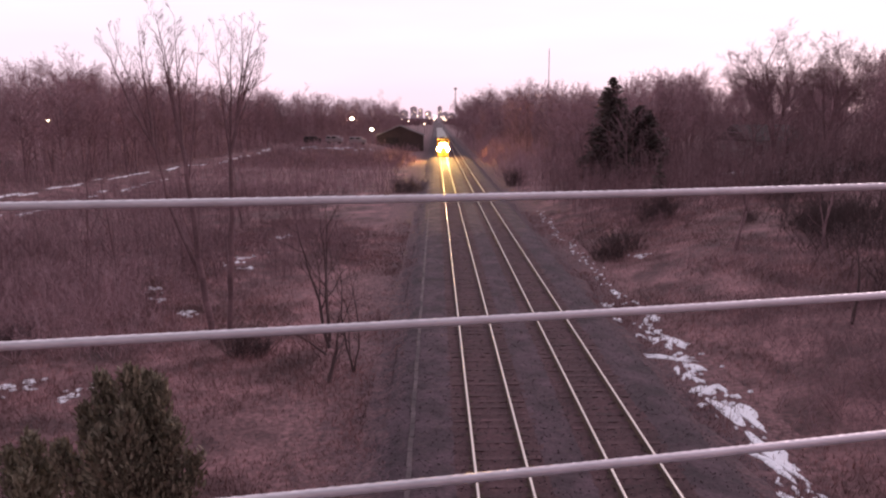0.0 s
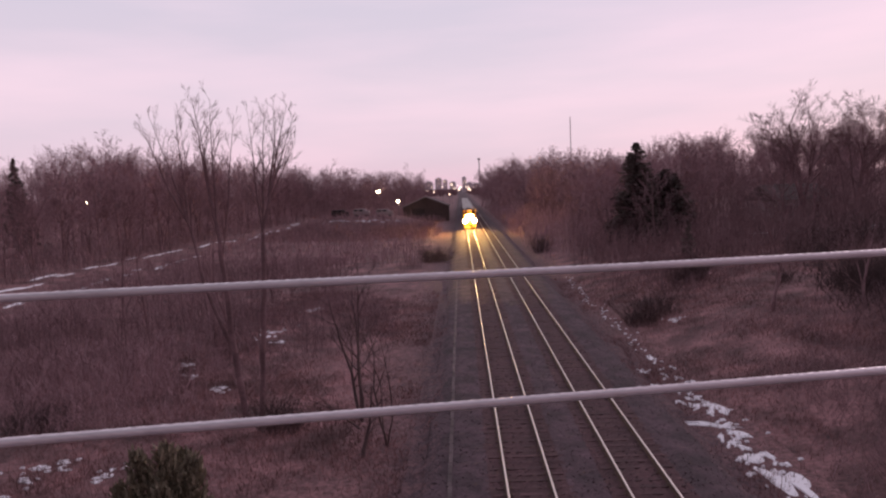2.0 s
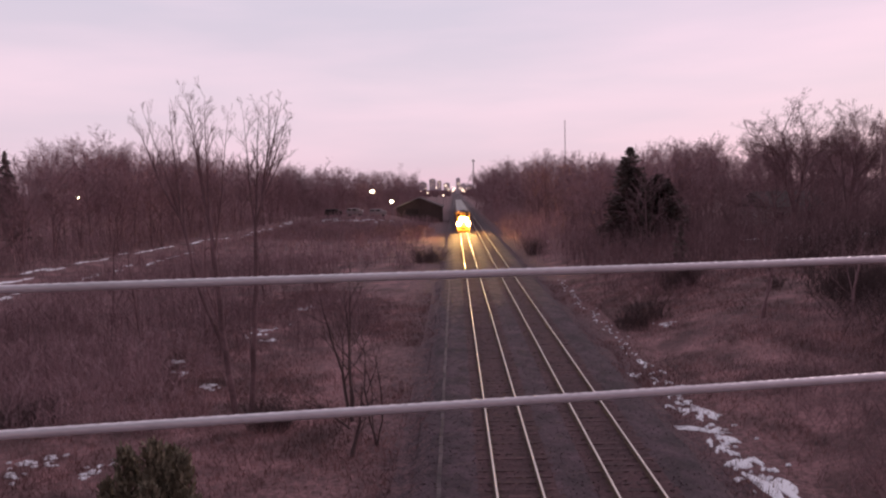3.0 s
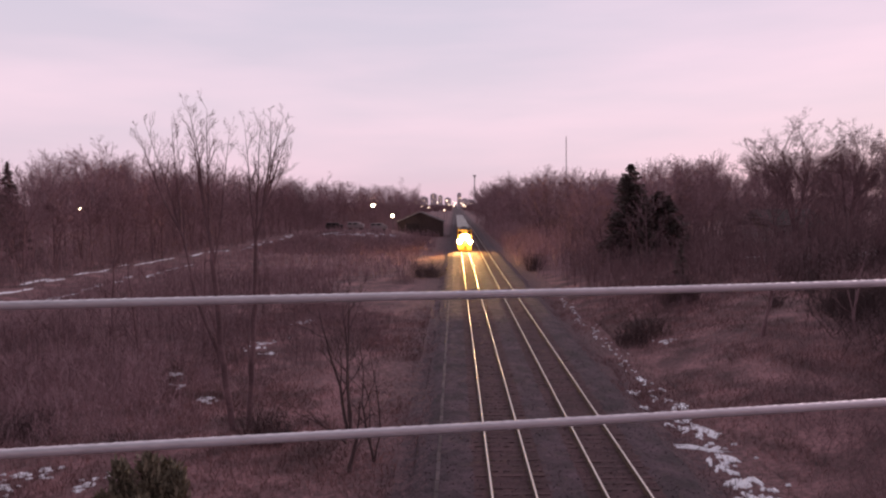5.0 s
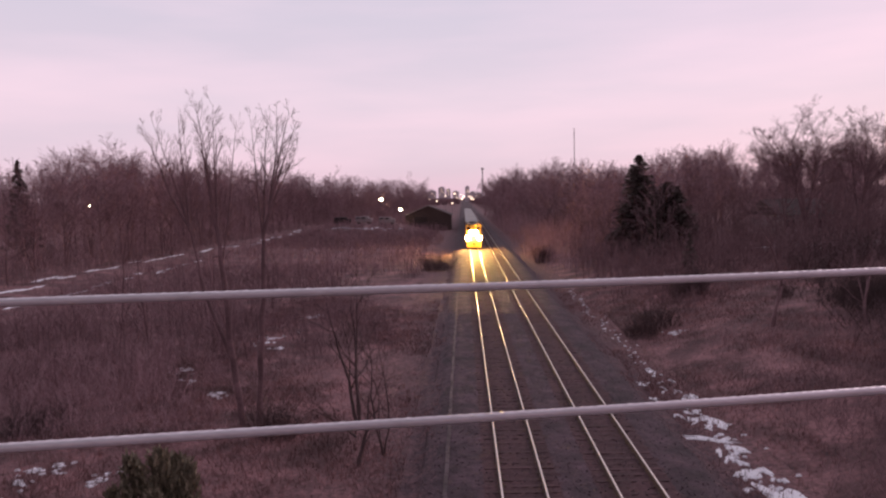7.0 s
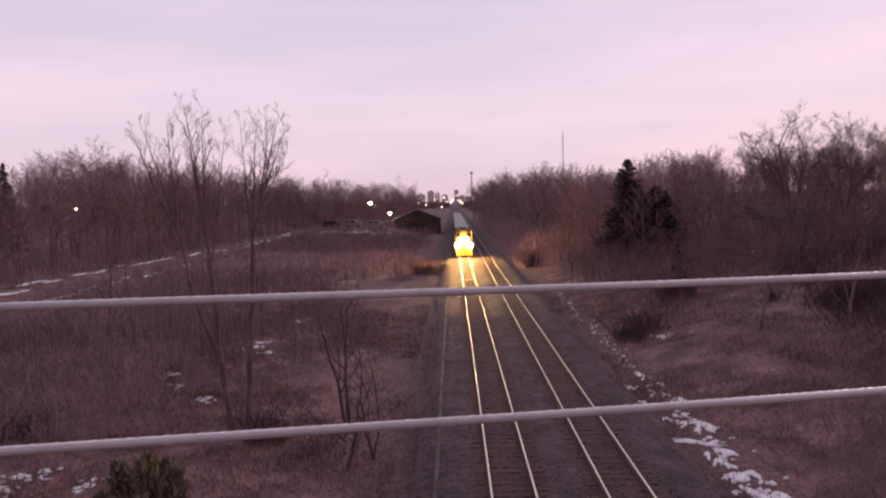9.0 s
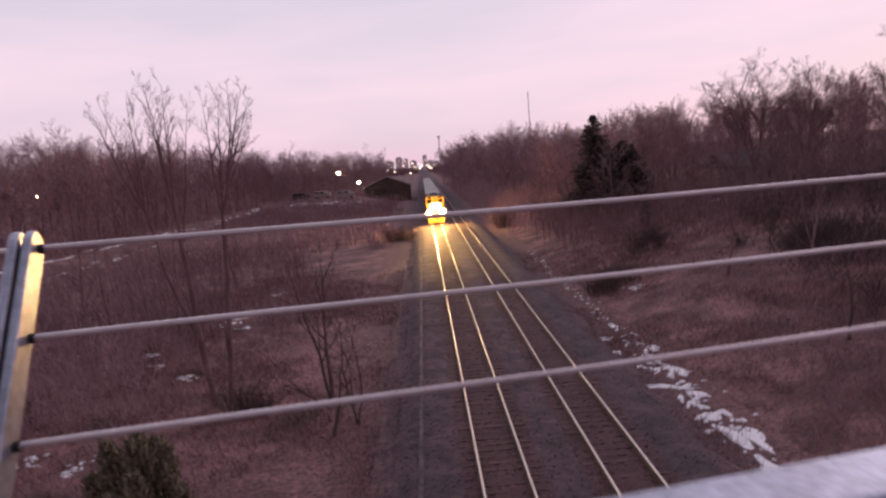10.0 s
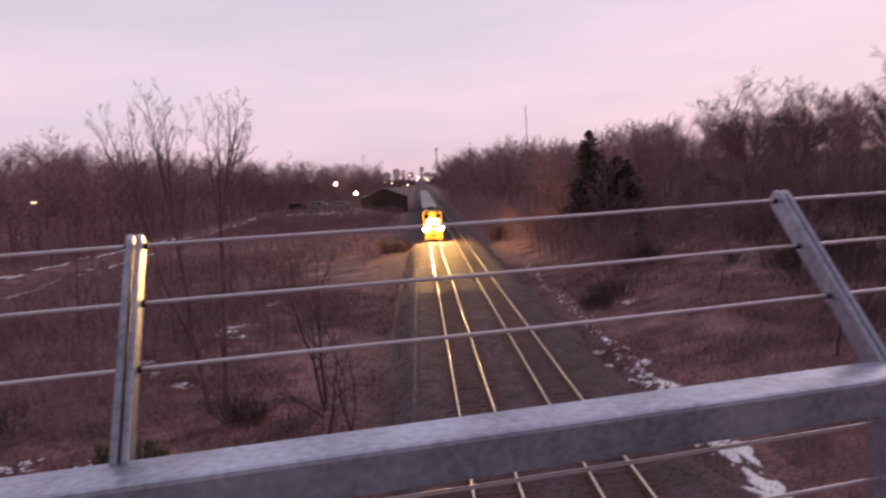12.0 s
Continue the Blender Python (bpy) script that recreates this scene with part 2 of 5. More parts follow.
def box(bm, c, s, bevel=0.0, rot=None):
    r = bmesh.ops.create_cube(bm, size=1.0)
    mat = Matrix.Translation(c) @ (rot.to_4x4() if rot is not None else Matrix()) @ Matrix.Diagonal((*s, 1))
    bmesh.ops.transform(bm, matrix=mat, verts=r["verts"])
    if bevel:
        es = list({e for v in r["verts"] for e in v.link_edges})
        bmesh.ops.bevel(bm, geom=es, offset=bevel, segments=2, affect="EDGES", profile=0.5)
    return bm


def cyl(bm, c, axis, r, length, n=16, r2=None):
    q = Vector((0, 0, 1)).rotation_difference(Vector(axis)).to_matrix().to_4x4()
    bmesh.ops.create_cone(bm, cap_ends=True, segments=n, radius1=r, radius2=r if r2 is None else r2, depth=length, matrix=Matrix.Translation(c) @ q)
    return bm


def tubes(P0, P1, R0, R1, n=3):
    """Open tapered tubes between pairs of points, all in one mesh."""
    P0, P1 = np.asarray(P0, float), np.asarray(P1, float)
    R0, R1 = np.asarray(R0, float), np.asarray(R1, float)
    d = P1 - P0
    d /= np.linalg.norm(d, axis=1, keepdims=True) + 1e-9
    ref = np.where(np.abs(d[:, 2:3]) < 0.9, np.array([[0, 0, 1.0]]), np.array([[1.0, 0, 0]]))
    a = np.cross(d, ref)
    a /= np.linalg.norm(a, axis=1, keepdims=True) + 1e-9
    b = np.cross(d, a)
    ang = np.arange(n) * 2 * np.pi / n
    ring = a[:, None] * np.cos(ang)[None, :, None] + b[:, None] * np.sin(ang)[None, :, None]
    V = np.concatenate([P0[:, None] + ring * R0[:, None, None], P1[:, None] + ring * R1[:, None, None]], 1).reshape(-1, 3)
    base = (np.arange(len(P0)) * 2 * n)[:, None, None]
    k = np.arange(n)
    F = np.stack([k, (k + 1) % n, n + (k + 1) % n, n + k], 1)[None] + base
    return V, F.reshape(-1, 4)


def blades(P0, P1, R0, R1, seed=3):
    """Narrow twig blades, two triangles each, for growth that stays far off."""
    P0, P1 = np.asarray(P0, float), np.asarray(P1, float)
    a = np.cross(P1 - P0, np.random.default_rng(seed).normal(0, 1, P0.shape))
    a /= np.linalg.norm(a, axis=1, keepdims=True) + 1e-9
    r0, r1 = np.asarray(R0, float)[:, None] * 1.4, np.asarray(R1, float)[:, None] * 1.4
    V = np.stack([P0 - a * r0, P0 + a * r0, P1 + a * r1, P1 - a * r1], 1).reshape(-1, 3)
    return V, np.arange(len(P0) * 4).reshape(-1, 4)


def merge(pairs):
    vs, fs, o = [], [], 0
    for v, f in pairs:
        vs.append(np.asarray(v)), fs.append(np.asarray(f) + o)
        o += len(v)
    return np.concatenate(vs), np.concatenate(fs)


# ---- the ground ----
def ripple(x, y):
    return (np.sin(x * 0.31 + 1.3 * np.sin(y * 0.17)) + np.sin(y * 0.27 + 1.1 * np.sin(x * 0.23 + 2)) + 0.5 * np.sin(x * 0.9 + y * 0.7) + 0.5 * np.sin(y * 1.13 - x * 0.6)) / 3


GX = [-3000, -260, -120, -78, -57, -50, -45, -30, -6, -2.9, -1.6, 9.2, 10.4, 12.4, 17, 27, 45, 85, 200, 3000]
GZ = [12, 12, 6, 2.6, 0.5, 0.3, -0.5, -0.95, -0.95, -0.96, -1.05, -1.1, -1.0, -0.95, 0.1, 1.7, 3.2, 6.0, 10, 10]


def ground_z(x, y):
    x, y = np.asarray(x, float), np.asarray(y, float)
    z = np.interp(x, GX, GZ)
    off = np.clip((np.abs(x - 3.8) - 7.2) / 4, 0, 1)
    z = z + 0.16 * ripple(x, y) * off
    lot = np.exp(-(((x + 30) / 16) ** 2 + ((y - 222) / 26) ** 2) ** 2)
    z = z + lot * 3.0
    far = np.clip((y - 420) / 500, 0, 1)
    return z * (1 - far) - 1.0 * far


def make_ground():
    xs = np.concatenate([[-3000, -1500, -700, -400], np.arange(-260, -60, 8), np.arange(-60, -24, 1.5), np.arange(-24, 30, 0.6), np.arange(30, 60, 1.5), np.arange(60, 260, 8), [300, 500, 900, 1600, 3000]])
    ys = np.concatenate([[-60, -30, -12], np.arange(0, 80, 0.8), np.arange(80, 200, 2.5), np.arange(200, 460, 8), [500, 560, 640, 760, 900, 1200, 1600, 2400, 4500]])
    X, Y = np.meshgrid(xs, ys)
    Z = ground_z(X, Y)
    V = np.stack([X, Y, Z], -1).reshape(-1, 3)
    w = len(xs)
    i, j = np.meshgrid(np.arange(len(ys) - 1), np.arange(w - 1), indexing="ij")
    a = (i * w + j).ravel()
    ob = part("ground", (V, np.stack([a, a + 1, a + w + 1, a + w], 1)), "soil")
    tagged(ob, "brown dry grass and leaf litter on rolling ground", "ground", kind="structure")
    ob.data.materials.append(M["verge"])
    near = np.abs(V[:, 0][a] + 0.3 - 3.8) < 9.0
    ob.data.polygons.foreach_set("material_index", near.astype(np.int32))
    for p in ob.data.polygons:
        p.use_smooth = True


make_ground()

TRACKS = ((1.971, 0.0), (5.910, -0.077))


def make_trackbed():
    rng = np.random.default_rng(3)
    xs = np.concatenate([[-2.75], np.arange(-2.3, 9.9, 0.14), [10.2]])
    ys = np.concatenate([np.arange(-26, 6, 2.0), np.arange(6, 60, 0.16), np.arange(60, 130, 0.8), np.arange(130, 640, 6)])
    X, Y = np.meshgrid(xs, ys)
    Z = np.interp(X, [-2.75, -2.3, -1.1, -0.4, 0.5, 3.4, 4.5, 7.3, 8.2, 8.8, 9.8, 10.2], [-1.3, -0.98, -0.36, -0.21, -0.187, -0.187, -0.264, -0.264, -0.29, -0.40, -0.98, -1.4])
    Z = Z + rng.normal(0, 0.016, Z.shape) * (Y < 70)
    X = X + rng.normal(0, 0.02, X.shape)
    V = np.stack([X, Y, Z], -1).reshape(-1, 3)
    w = len(xs)
    i, j = np.meshgrid(np.arange(len(ys) - 1), np.arange(w - 1), indexing="ij")
    a = (i * w + j).ravel()
    edge = (np.abs(X - 3.8) > 5.6) * 0.4
    V[:, 0] += (edge * (ripple(X * 0.4 + 3, Y * 1.7) + 0.6 * ripple(X + 9, Y * 4.3))).ravel()
    bed = part("trackbed", (V, np.stack([a, a + 1, a + w + 1, a + w], 1)), "ballast")
    tagged(bed, "dark grey crushed stone ballast under two railway tracks", "trackbed", kind="structure")
    bed.data.materials.append(M["stained"])
    mid = V[:, 0][a] + 0.07
    brown = (np.abs(mid - 1.971) < 1.38) | (np.abs(mid - 5.910) < 1.38)
    bed.data.materials.append(M["verge"])
    rim = ripple(V[:, 0][a] * 5, V[:, 1][a] * 1.9) * 0.5
    idx = np.where(brown, 1, np.where((mid < -1.2 + rim) | (mid > 8.8 + rim), 2, 0))
    bed.data.polygons.foreach_set("material_index", idx.astype(np.int32))
    # loose stones on the bed and its shoulders
    n = 9000
    px, py = rng.uniform(-2.2, 9.8, n) + rng.normal(0, 0.9, n), 14 + 50 * rng.random(n) ** 1.6
    pz = np.interp(px, [-2.75, -2.3, -1.1, -0.4, 0.5, 3.4, 4.5, 7.3, 8.2, 8.8, 9.8, 10.2], [-1.3, -0.98, -0.36, -0.21, -0.187, -0.187, -0.264, -0.264, -0.29, -0.40, -0.98, -1.4])
    pz = np.maximum(pz, ground_z(px, py))
    octa = np.array([[1, 0, 0], [0, 1, 0], [-1, 0, 0], [0, -1, 0], [0, 0, 1], [0, 0, -1]], float)
    fac = np.array([[0, 1, 4], [1, 2, 4], [2, 3, 4], [3, 0, 4], [1, 0, 5], [2, 1, 5], [3, 2, 5], [0, 3, 5]])
    r = rng.uniform(0.014, 0.038, n)
    V = octa[None] * r[:, None, None] * rng.uniform(0.6, 1.3, (n, 6, 1)) + np.stack([px, py, pz + r * 0.4], 1)[:, None]
    F = fac[None] + (np.arange(n) * 6)[:, None, None]
    tagged(part("ballast_stones", (V.reshape(-1, 3), F.reshape(-1, 3)), "stone"), "loose grey ballast stones lying on the trackbed", "stones", kind="stuff")


make_trackbed()


def make_track(cx, cz):
    tr = empty("railway_track", pose(cx, 0, cz))
    tagged(tr, "straight railway track with shiny rail heads on dark wooden ties", "railway track", "tracks side by side", "structure")
    prof = [(-0.07, -0.18), (0.07, -0.18), (0.07, -0.168), (0.012, -0.145), (0.010, -0.05), (0.036, -0.038), (0.036, -0.006), (0.028, 0), (-0.028, 0), (-0.036, -0.006), (-0.036, -0.038), (-0.010, -0.05), (-0.012, -0.145), (-0.07, -0.168)]
    for sx in (-0.7525, 0.7525):
        ys = [-20, 60, 150, 640]
        V = [(sx + x, y, z) for y in ys for x, z in prof]
        k = len(prof)
        F = [(s * k + i, s * k + (i + 1) % k, (s + 1) * k + (i + 1) % k, (s + 1) * k + i) for s in range(3) for i in range(k)]
        rl = part("rail", (V, F), "rust", tr, "steel rail with a bright polished head")
        rl.data.materials.append(M["rail_top"])
        for p in rl.data.polygons:
            if (p.index % k) in (5, 6, 7, 8, 9):
                p.material_index = 1
    bm = bmesh.new()
    box(bm, (0, 0, 0), (2.6, 0.23, 0.17), 0.012)
    tie_me = bpy.data.meshes.new("tie")
    bm.to_mesh(tie_me)
    bm.free()
    tie_me.materials.append(M["tie"])
    rng = np.random.default_rng(int(cx * 10))
    for i in range(150):
        t = new("tie", tie_me)
        t.parent = tr
        t.matrix_basis = pose(rng.normal(0, 0.03), 14 + i * 0.535 + rng.normal(0, 0.012), -0.265 + rng.normal(0, 0.006), 0, 0, rng.normal(0, 0.7))
    bm = bmesh.new()
    for i in [*range(-70, 0), *range(150, 400)]:
        box(bm, (rng.normal(0, 0.03), 14 + i * 0.535, -0.265), (2.6, 0.23, 0.17))
    tagged(part("far_ties", bm, "tie", tr), kind="stuff")
    # tie plates and spikes under the nearest rails
    bm = bmesh.new()
    for i in range(-70, 110):
        for sx in (-0.7525, 0.7525):
            box(bm, (sx, 14 + i * 0.535, -0.176), (0.33, 0.17, 0.016))
    tagged(part("tie_plates", bm, "rust", tr), kind="stuff")


for c in TRACKS:
    make_track(*c)

# a low pale cable trough beside the ballast shoulder
bm = bmesh.new()
for i in range(60):
    box(bm, (-0.72 + 0.012 * math.sin(i * 1.7), 18 + i * 1.0, -0.30), (0.16, 0.985, 0.12), 0.01)
tagged(part("cable_trough", bm, "trough"), "weathered grey cable trough of short lids beside the track", "cable trough", kind="structure")


# ---- the footbridge: deck, posts, handrail, wire ropes ----
TH, SLOPE = radians(10.847), -0.0065
U = Vector((math.cos(TH), math.sin(TH), SLOPE)).normalized()
NV = Vector((-math.sin(TH), math.cos(TH), 0))
ROPES = ((0.9854, 9.8712), (0.9174, 9.7798), (0.8365, 9.6885))
RAIL_Y, RAIL_Z = 0.6835, 9.5849


def on_bridge(s, d, h):
    return NV * d + Vector((0, 0, h)) + U * s


def rope_mesh(d, h, s0, s1, r=0.0037):
    step, n, lobes = 0.008, 18, 6
    k = int((s1 - s0) / step) + 1
    s = s0 + np.arange(k) * step
    ang = np.arange(n) * 2 * np.pi / n
    tw = s * 2 * np.pi / 0.075
    rad = r * (1 - 0.075 * (1 - np.abs(np.cos(ang * lobes / 2))))
    u, nv, o = np.array(U), np.array(NV), np.array(on_bridge(0, d, h))
    w = np.cross(u, nv)
    A = ang[None] + tw[:, None]
    sag = 0.004 * np.cos((s - 0.5) / 1.2943 * 2 * np.pi)[:, None, None] * 0.3
    V = o + s[:, None, None] * u + (np.cos(A) * rad)[..., None] * nv + (np.sin(A) * rad)[..., None] * w - sag * np.array([0, 0, 1.0])
    i, j = np.meshgrid(np.arange(k - 1), np.arange(n), indexing="ij")
    a, b = (i * n + j).ravel(), (i * n + (j + 1) % n).ravel()
    mid = (V.reshape(-1, 3), np.stack([a, b, b + n, a + n], 1))
    ends = [(on_bridge(p, d, h), on_bridge(q, d, h)) for p, q in ((-15.0, s0), (float(s[-1]), 16.0))]
    return merge([mid, tubes([e[0] for e in ends], [e[1] for e in ends], [r, r], [r, r], 8)])


def prism(bm, poly, off, thick):
    """A plate: an outline of (d, h) points, thick along the bridge, starting at s = off."""
    lo = [bm.verts.new(on_bridge(off, d, h)) for d, h in poly]
    hi = [bm.verts.new(on_bridge(off + thick, d, h)) for d, h in poly]
    n = len(poly)
    faces = [bm.faces.new(lo[::-1]), bm.faces.new(hi)]
    for i in range(n):
        faces.append(bm.faces.new((lo[i], lo[(i + 1) % n], hi[(i + 1) % n], hi[i])))
    es = list({e for f in faces[:2] for e in f.edges})
    bmesh.ops.bevel(bm, geom=es, offset=0.0012, segments=1, affect="EDGES")
    return bm


def make_railing():
    rail = empty("bridge_railing")
    tagged(rail, "galvanised steel bridge railing with outward leaning wire ropes", "railing")
    # square handrail tube with rounded corners
    bm = bmesh.new()
    box(bm, (0, 0, 0), (31.0, 0.098, 0.066), 0.008)
    m = Matrix((U, NV, U.cross(NV))).transposed().to_4x4()
    m.translation = on_bridge(0.5, RAIL_Y, RAIL_Z - 0.033)
    bmesh.ops.transform(bm, matrix=m, verts=bm.verts)
    part("handrail", bm, "galv", rail, "square galvanised handrail tube with dull spangle")
    top = Vector(ROPES[0]) + (Vector(ROPES[0]) - Vector(ROPES[2])).normalized() * 0.022
    low = Vector((0.728, 9.572))
    ax = (top - low).normalized()
    sd = Vector((ax.y, -ax.x))
    wd = 0.0205
    for k in range(-11, 13):
        s = -0.1772 + k * 1.2943
        post = part("post", bmesh.new(), "galv", rail)
        bm = bmesh.new()
        # leaning pair of plates with rounded heads
        arc = [top + (sd * math.cos(a) + ax * math.sin(a)) * wd - ax * wd for a in [i * math.pi / 6 for i in range(7)]]
        poly = [low - sd * wd, low + sd * wd, *arc]
        for off in (-0.0125, 0.0028):
            prism(bm, poly, s + off, 0.0097)
        # upright plates below the handrail
        poly = [(0.645, 8.45), (0.722, 8.45), (0.722, RAIL_Z - 0.066), (0.645, RAIL_Z - 0.066)]
        prism(bm, poly, s - 0.036, 0.072)
        old = post.data
        me = bpy.data.meshes.new("post")
        bm.to_mesh(me)
        bm.free()
        me.materials.append(M["galv"])
        post.data = me
        bpy.data.meshes.remove(old)
        # clamp ferrules where the ropes pass through the plates
        for d, h in ROPES:
            for o in (-0.016, 0.016):
                fb = bmesh.new()
                cyl(fb, on_bridge(s + o, d, h), U, 0.0056, 0.006, 10)
                part("ferrule", fb, "steel_dark", post)
        for dz in (0.10, 0.20, 0.35):
            fb = bmesh.new()
            cyl(fb, on_bridge(s - 0.004, 0.644, RAIL_Z - dz), NV, 0.008, 0.008, 6)
            part("bolt", fb, "galv", post)
    bm = bmesh.new()
    for ds, dh, w, h, turn in ((-0.004, 0.085, 0.009, 0.018, 10), (0.002, 0.100, 0.004, 0.020, -20), (-0.006, 0.118, 0.011, 0.014, 25), (0.004, 0.130, 0.003, 0.022, 5), (0.010, 0.148, 0.003, 0.024, -35), (-0.004, 0.152, 0.003, 0.022, 30), (-0.012, 0.170, 0.003, 0.020, 10), (0.006, 0.176, 0.006, 0.010, -15), (-0.004, 0.190, 0.003, 0.018, 50)):
        r = bmesh.ops.create_cube(bm, size=1.0)
        m4 = Matrix.Translation(on_bridge(-0.1772 + 1.2943 + ds, 0.6440, RAIL_Z - 0.066 - dh)) @ pose(0, 0, 0, 0, 0, math.degrees(TH)) @ pose(0, 0, 0, 0, turn, 0) @ Matrix.Diagonal((w, 0.001, h, 1))
        bmesh.ops.transform(bm, matrix=m4, verts=r["verts"])
    part("sticker", bm, "snow", rail, "worn white scrap of a sticker")
    for d, h in ROPES:
        part("wire_rope", rope_mesh(d, h, -1.0, 2.3), "wire", rail, "twisted bright wire rope")
    for i in range(5):
        part("wire_rope", rope_mesh(0.699, 9.4796 - 0.105 * i, -1.0, 2.3), "wire", rail, "twisted bright wire rope")
    # deck under it
    bm = bmesh.new()
    box(bm, (0, 0, 0), (60, 2.3, 0.25), 0.02)
    m.translation = on_bridge(0, -0.42, 8.385)
    bmesh.ops.transform(bm, matrix=m, verts=bm.verts)
    deck = part("bridge_deck", bm, "concrete")
    tagged(deck, "grey concrete footbridge deck across the railway", "bridge deck", kind="structure")
    for s in (-14, 17):
        bm = bmesh.new()
        cyl(bm, on_bridge(s, -0.42, 3.6), (0, 0, 1), 0.55, 9.4, 24)
        tagged(part("bridge_pier", bm, "concrete"), "round grey concrete pier under the footbridge", "bridge pier", "bridge piers", "structure")


make_railing()


# ---- bare trees ----
def grow(rng, p, d, length, r, lv, spec, out):
    """Adds the tapered segments of one branch and of its side branches."""
    n, kids, ratio, lean, first, wob, up = spec[lv]
    pts, q, dd = [p], p.copy(), d / np.linalg.norm(d)
    for i in range(n):
        dd = dd + rng.normal(0, wob, 3) + np.array([0, 0, up])
        dd /= np.linalg.norm(dd)
        q = q + dd * length / n
        pts.append(q)
    tip = 0.25 if lv else 0.12
    rs = [r * (1 - (1 - tip) * i / n) for i in range(n + 1)]
    for i in range(n):
        out.append((pts[i], pts[i + 1], rs[i], rs[i + 1]))
    if lv + 1 >= len(spec):
        return
    for k in range(kids):
        f = first + (1 - first) * (k + rng.random()) / kids
        i = min(int(f * n), n - 1)
        g = f * n - i
        b = pts[i] * (1 - g) + pts[i + 1] * g
        ax = pts[i + 1] - pts[i]
        ax /= np.linalg.norm(ax)
        side = np.cross(ax, rng.normal(0, 1, 3))
        side /= np.linalg.norm(side) + 1e-9
        a = radians(lean) * rng.uniform(0.7, 1.3)
        ln = length * ratio * (1.15 - 0.6 * max(0, f - first)) * rng.uniform(0.7, 1.2)
        rr = min(rs[i] * 0.62, max(r * 0.42, MIN_R[0]))
        grow(rng, b, ax * math.cos(a) + side * math.sin(a), ln, max(rr, MIN_R[0]), lv + 1, spec, out)


MIN_R = [0.008]


def tree_mesh(stems, spec, seed, min_r=0.008, far=False):
    rng = np.random.default_rng(seed)
    MIN_R[0] = min_r
    out = []
    for p, d, ln, r in stems:
        grow(rng, np.array(p, float), np.array(d, float), ln, r, 0, spec, out)
    P0, P1, R0, R1 = (np.array(a) for a in zip(*out))
    R0, R1 = np.maximum(R0, min_r * 0.7), np.maximum(R1, min_r * 0.5)
    thick = R0 > 0.035
    res = []
    for sel, n in ((thick, 4 if far else 6), (~thick, 3)):
        if sel.any():
            res.append(blades(P0[sel], P1[sel], R0[sel], R1[sel]) if far and n == 3 else tubes(P0[sel], P1[sel], R0[sel], R1[sel], n))
    return res


def bare_tree(name, x, y, stems, spec, seed, label, min_r=0.009, mat="bark", group=""):
    z = float(ground_z(x, y)) - 0.1
    t = empty(name, pose(x, y, z))
    tagged(t, label, "tree", group)
    res = tree_mesh(stems, spec, seed, min_r)
    part("trunk", res[0], mat, t)
    if len(res) > 1:
        part("crown", res[1], mat, t)
    return t


# segments, side branches, their length, lean, first height, wobble, upward pull
OAK = [(7, 11, 0.46, 42, 0.34, 0.05, 0.02), (5, 8, 0.42, 38, 0.25, 0.08, 0.04), (4, 6, 0.45, 38, 0.2, 0.09, 0.03), (2, 4, 0.5, 36, 0.2, 0.1, 0.02), (1, 0, 0, 0, 0, 0.1, 0)]
WOOD = [(5, 15, 0.40, 44, 0.2, 0.04, 0.02), (3, 8, 0.44, 38, 0.2, 0.07, 0.05), (2, 6, 0.46, 38, 0.2, 0.08, 0.04), (1, 0, 0, 0, 0, 0.1, 0.03)]
DEAD = [(8, 5, 0.38, 40, 0.22, 0.12, 0.02), (5, 3, 0.5, 40, 0.25, 0.14, 0.05), (3, 3, 0.5, 40, 0.2, 0.16, 0.03), (2, 0, 0, 0, 0, 0.15, 0.02)]

LEADER = [(7, 12, 0.22, 34, 0.12, 0.035, 0.01), (4, 5, 0.46, 34, 0.2, 0.06, 0.04), (3, 4, 0.5, 36, 0.2, 0.08, 0.04), (2, 0, 0, 0, 0, 0.1, 0.04)]


def tall_tree(x, y, boles, leaders, seed, label):
    """Bare crooked boles (joints from the root up, root radius), and slim leaders fanning out of them."""
    t = empty("tall_bare_tree", pose(x, y, float(ground_z(x, y)) - 0.1))
    tagged(t, label, "tree", "tall bare trees")
    rng = np.random.default_rng(seed)
    P0, P1, R0, R1 = [], [], [], []
    for joints, r in boles:
        j = np.array(joints, float)
        s = np.linspace(0, len(j) - 1, 4 * (len(j) - 1) + 1)
        q = np.stack([np.interp(s, np.arange(len(j)), j[:, k]) for k in range(3)], 1)
        q[1:-1] = 0.25 * q[:-2] + 0.5 * q[1:-1] + 0.25 * q[2:]
        q[1:] += rng.normal(0, 0.025, q[1:].shape)
        rr = r * np.linspace(1, 0.45, len(q))
        P0 += list(q[:-1]); P1 += list(q[1:]); R0 += list(rr[:-1]); R1 += list(rr[1:])
    stems = []
    for foot, tip, r in leaders:
        d = np.subtract(tip, foot)
        stems.append((foot, d, float(np.linalg.norm(d)) * 0.84, r))
    limbs, twigs = tree_mesh(stems, LEADER, seed, 0.006)
    part("trunk", merge([tubes(P0, P1, R0, R1, 8), limbs]), "bark", t)
    part("crown", twigs, "bark", t)


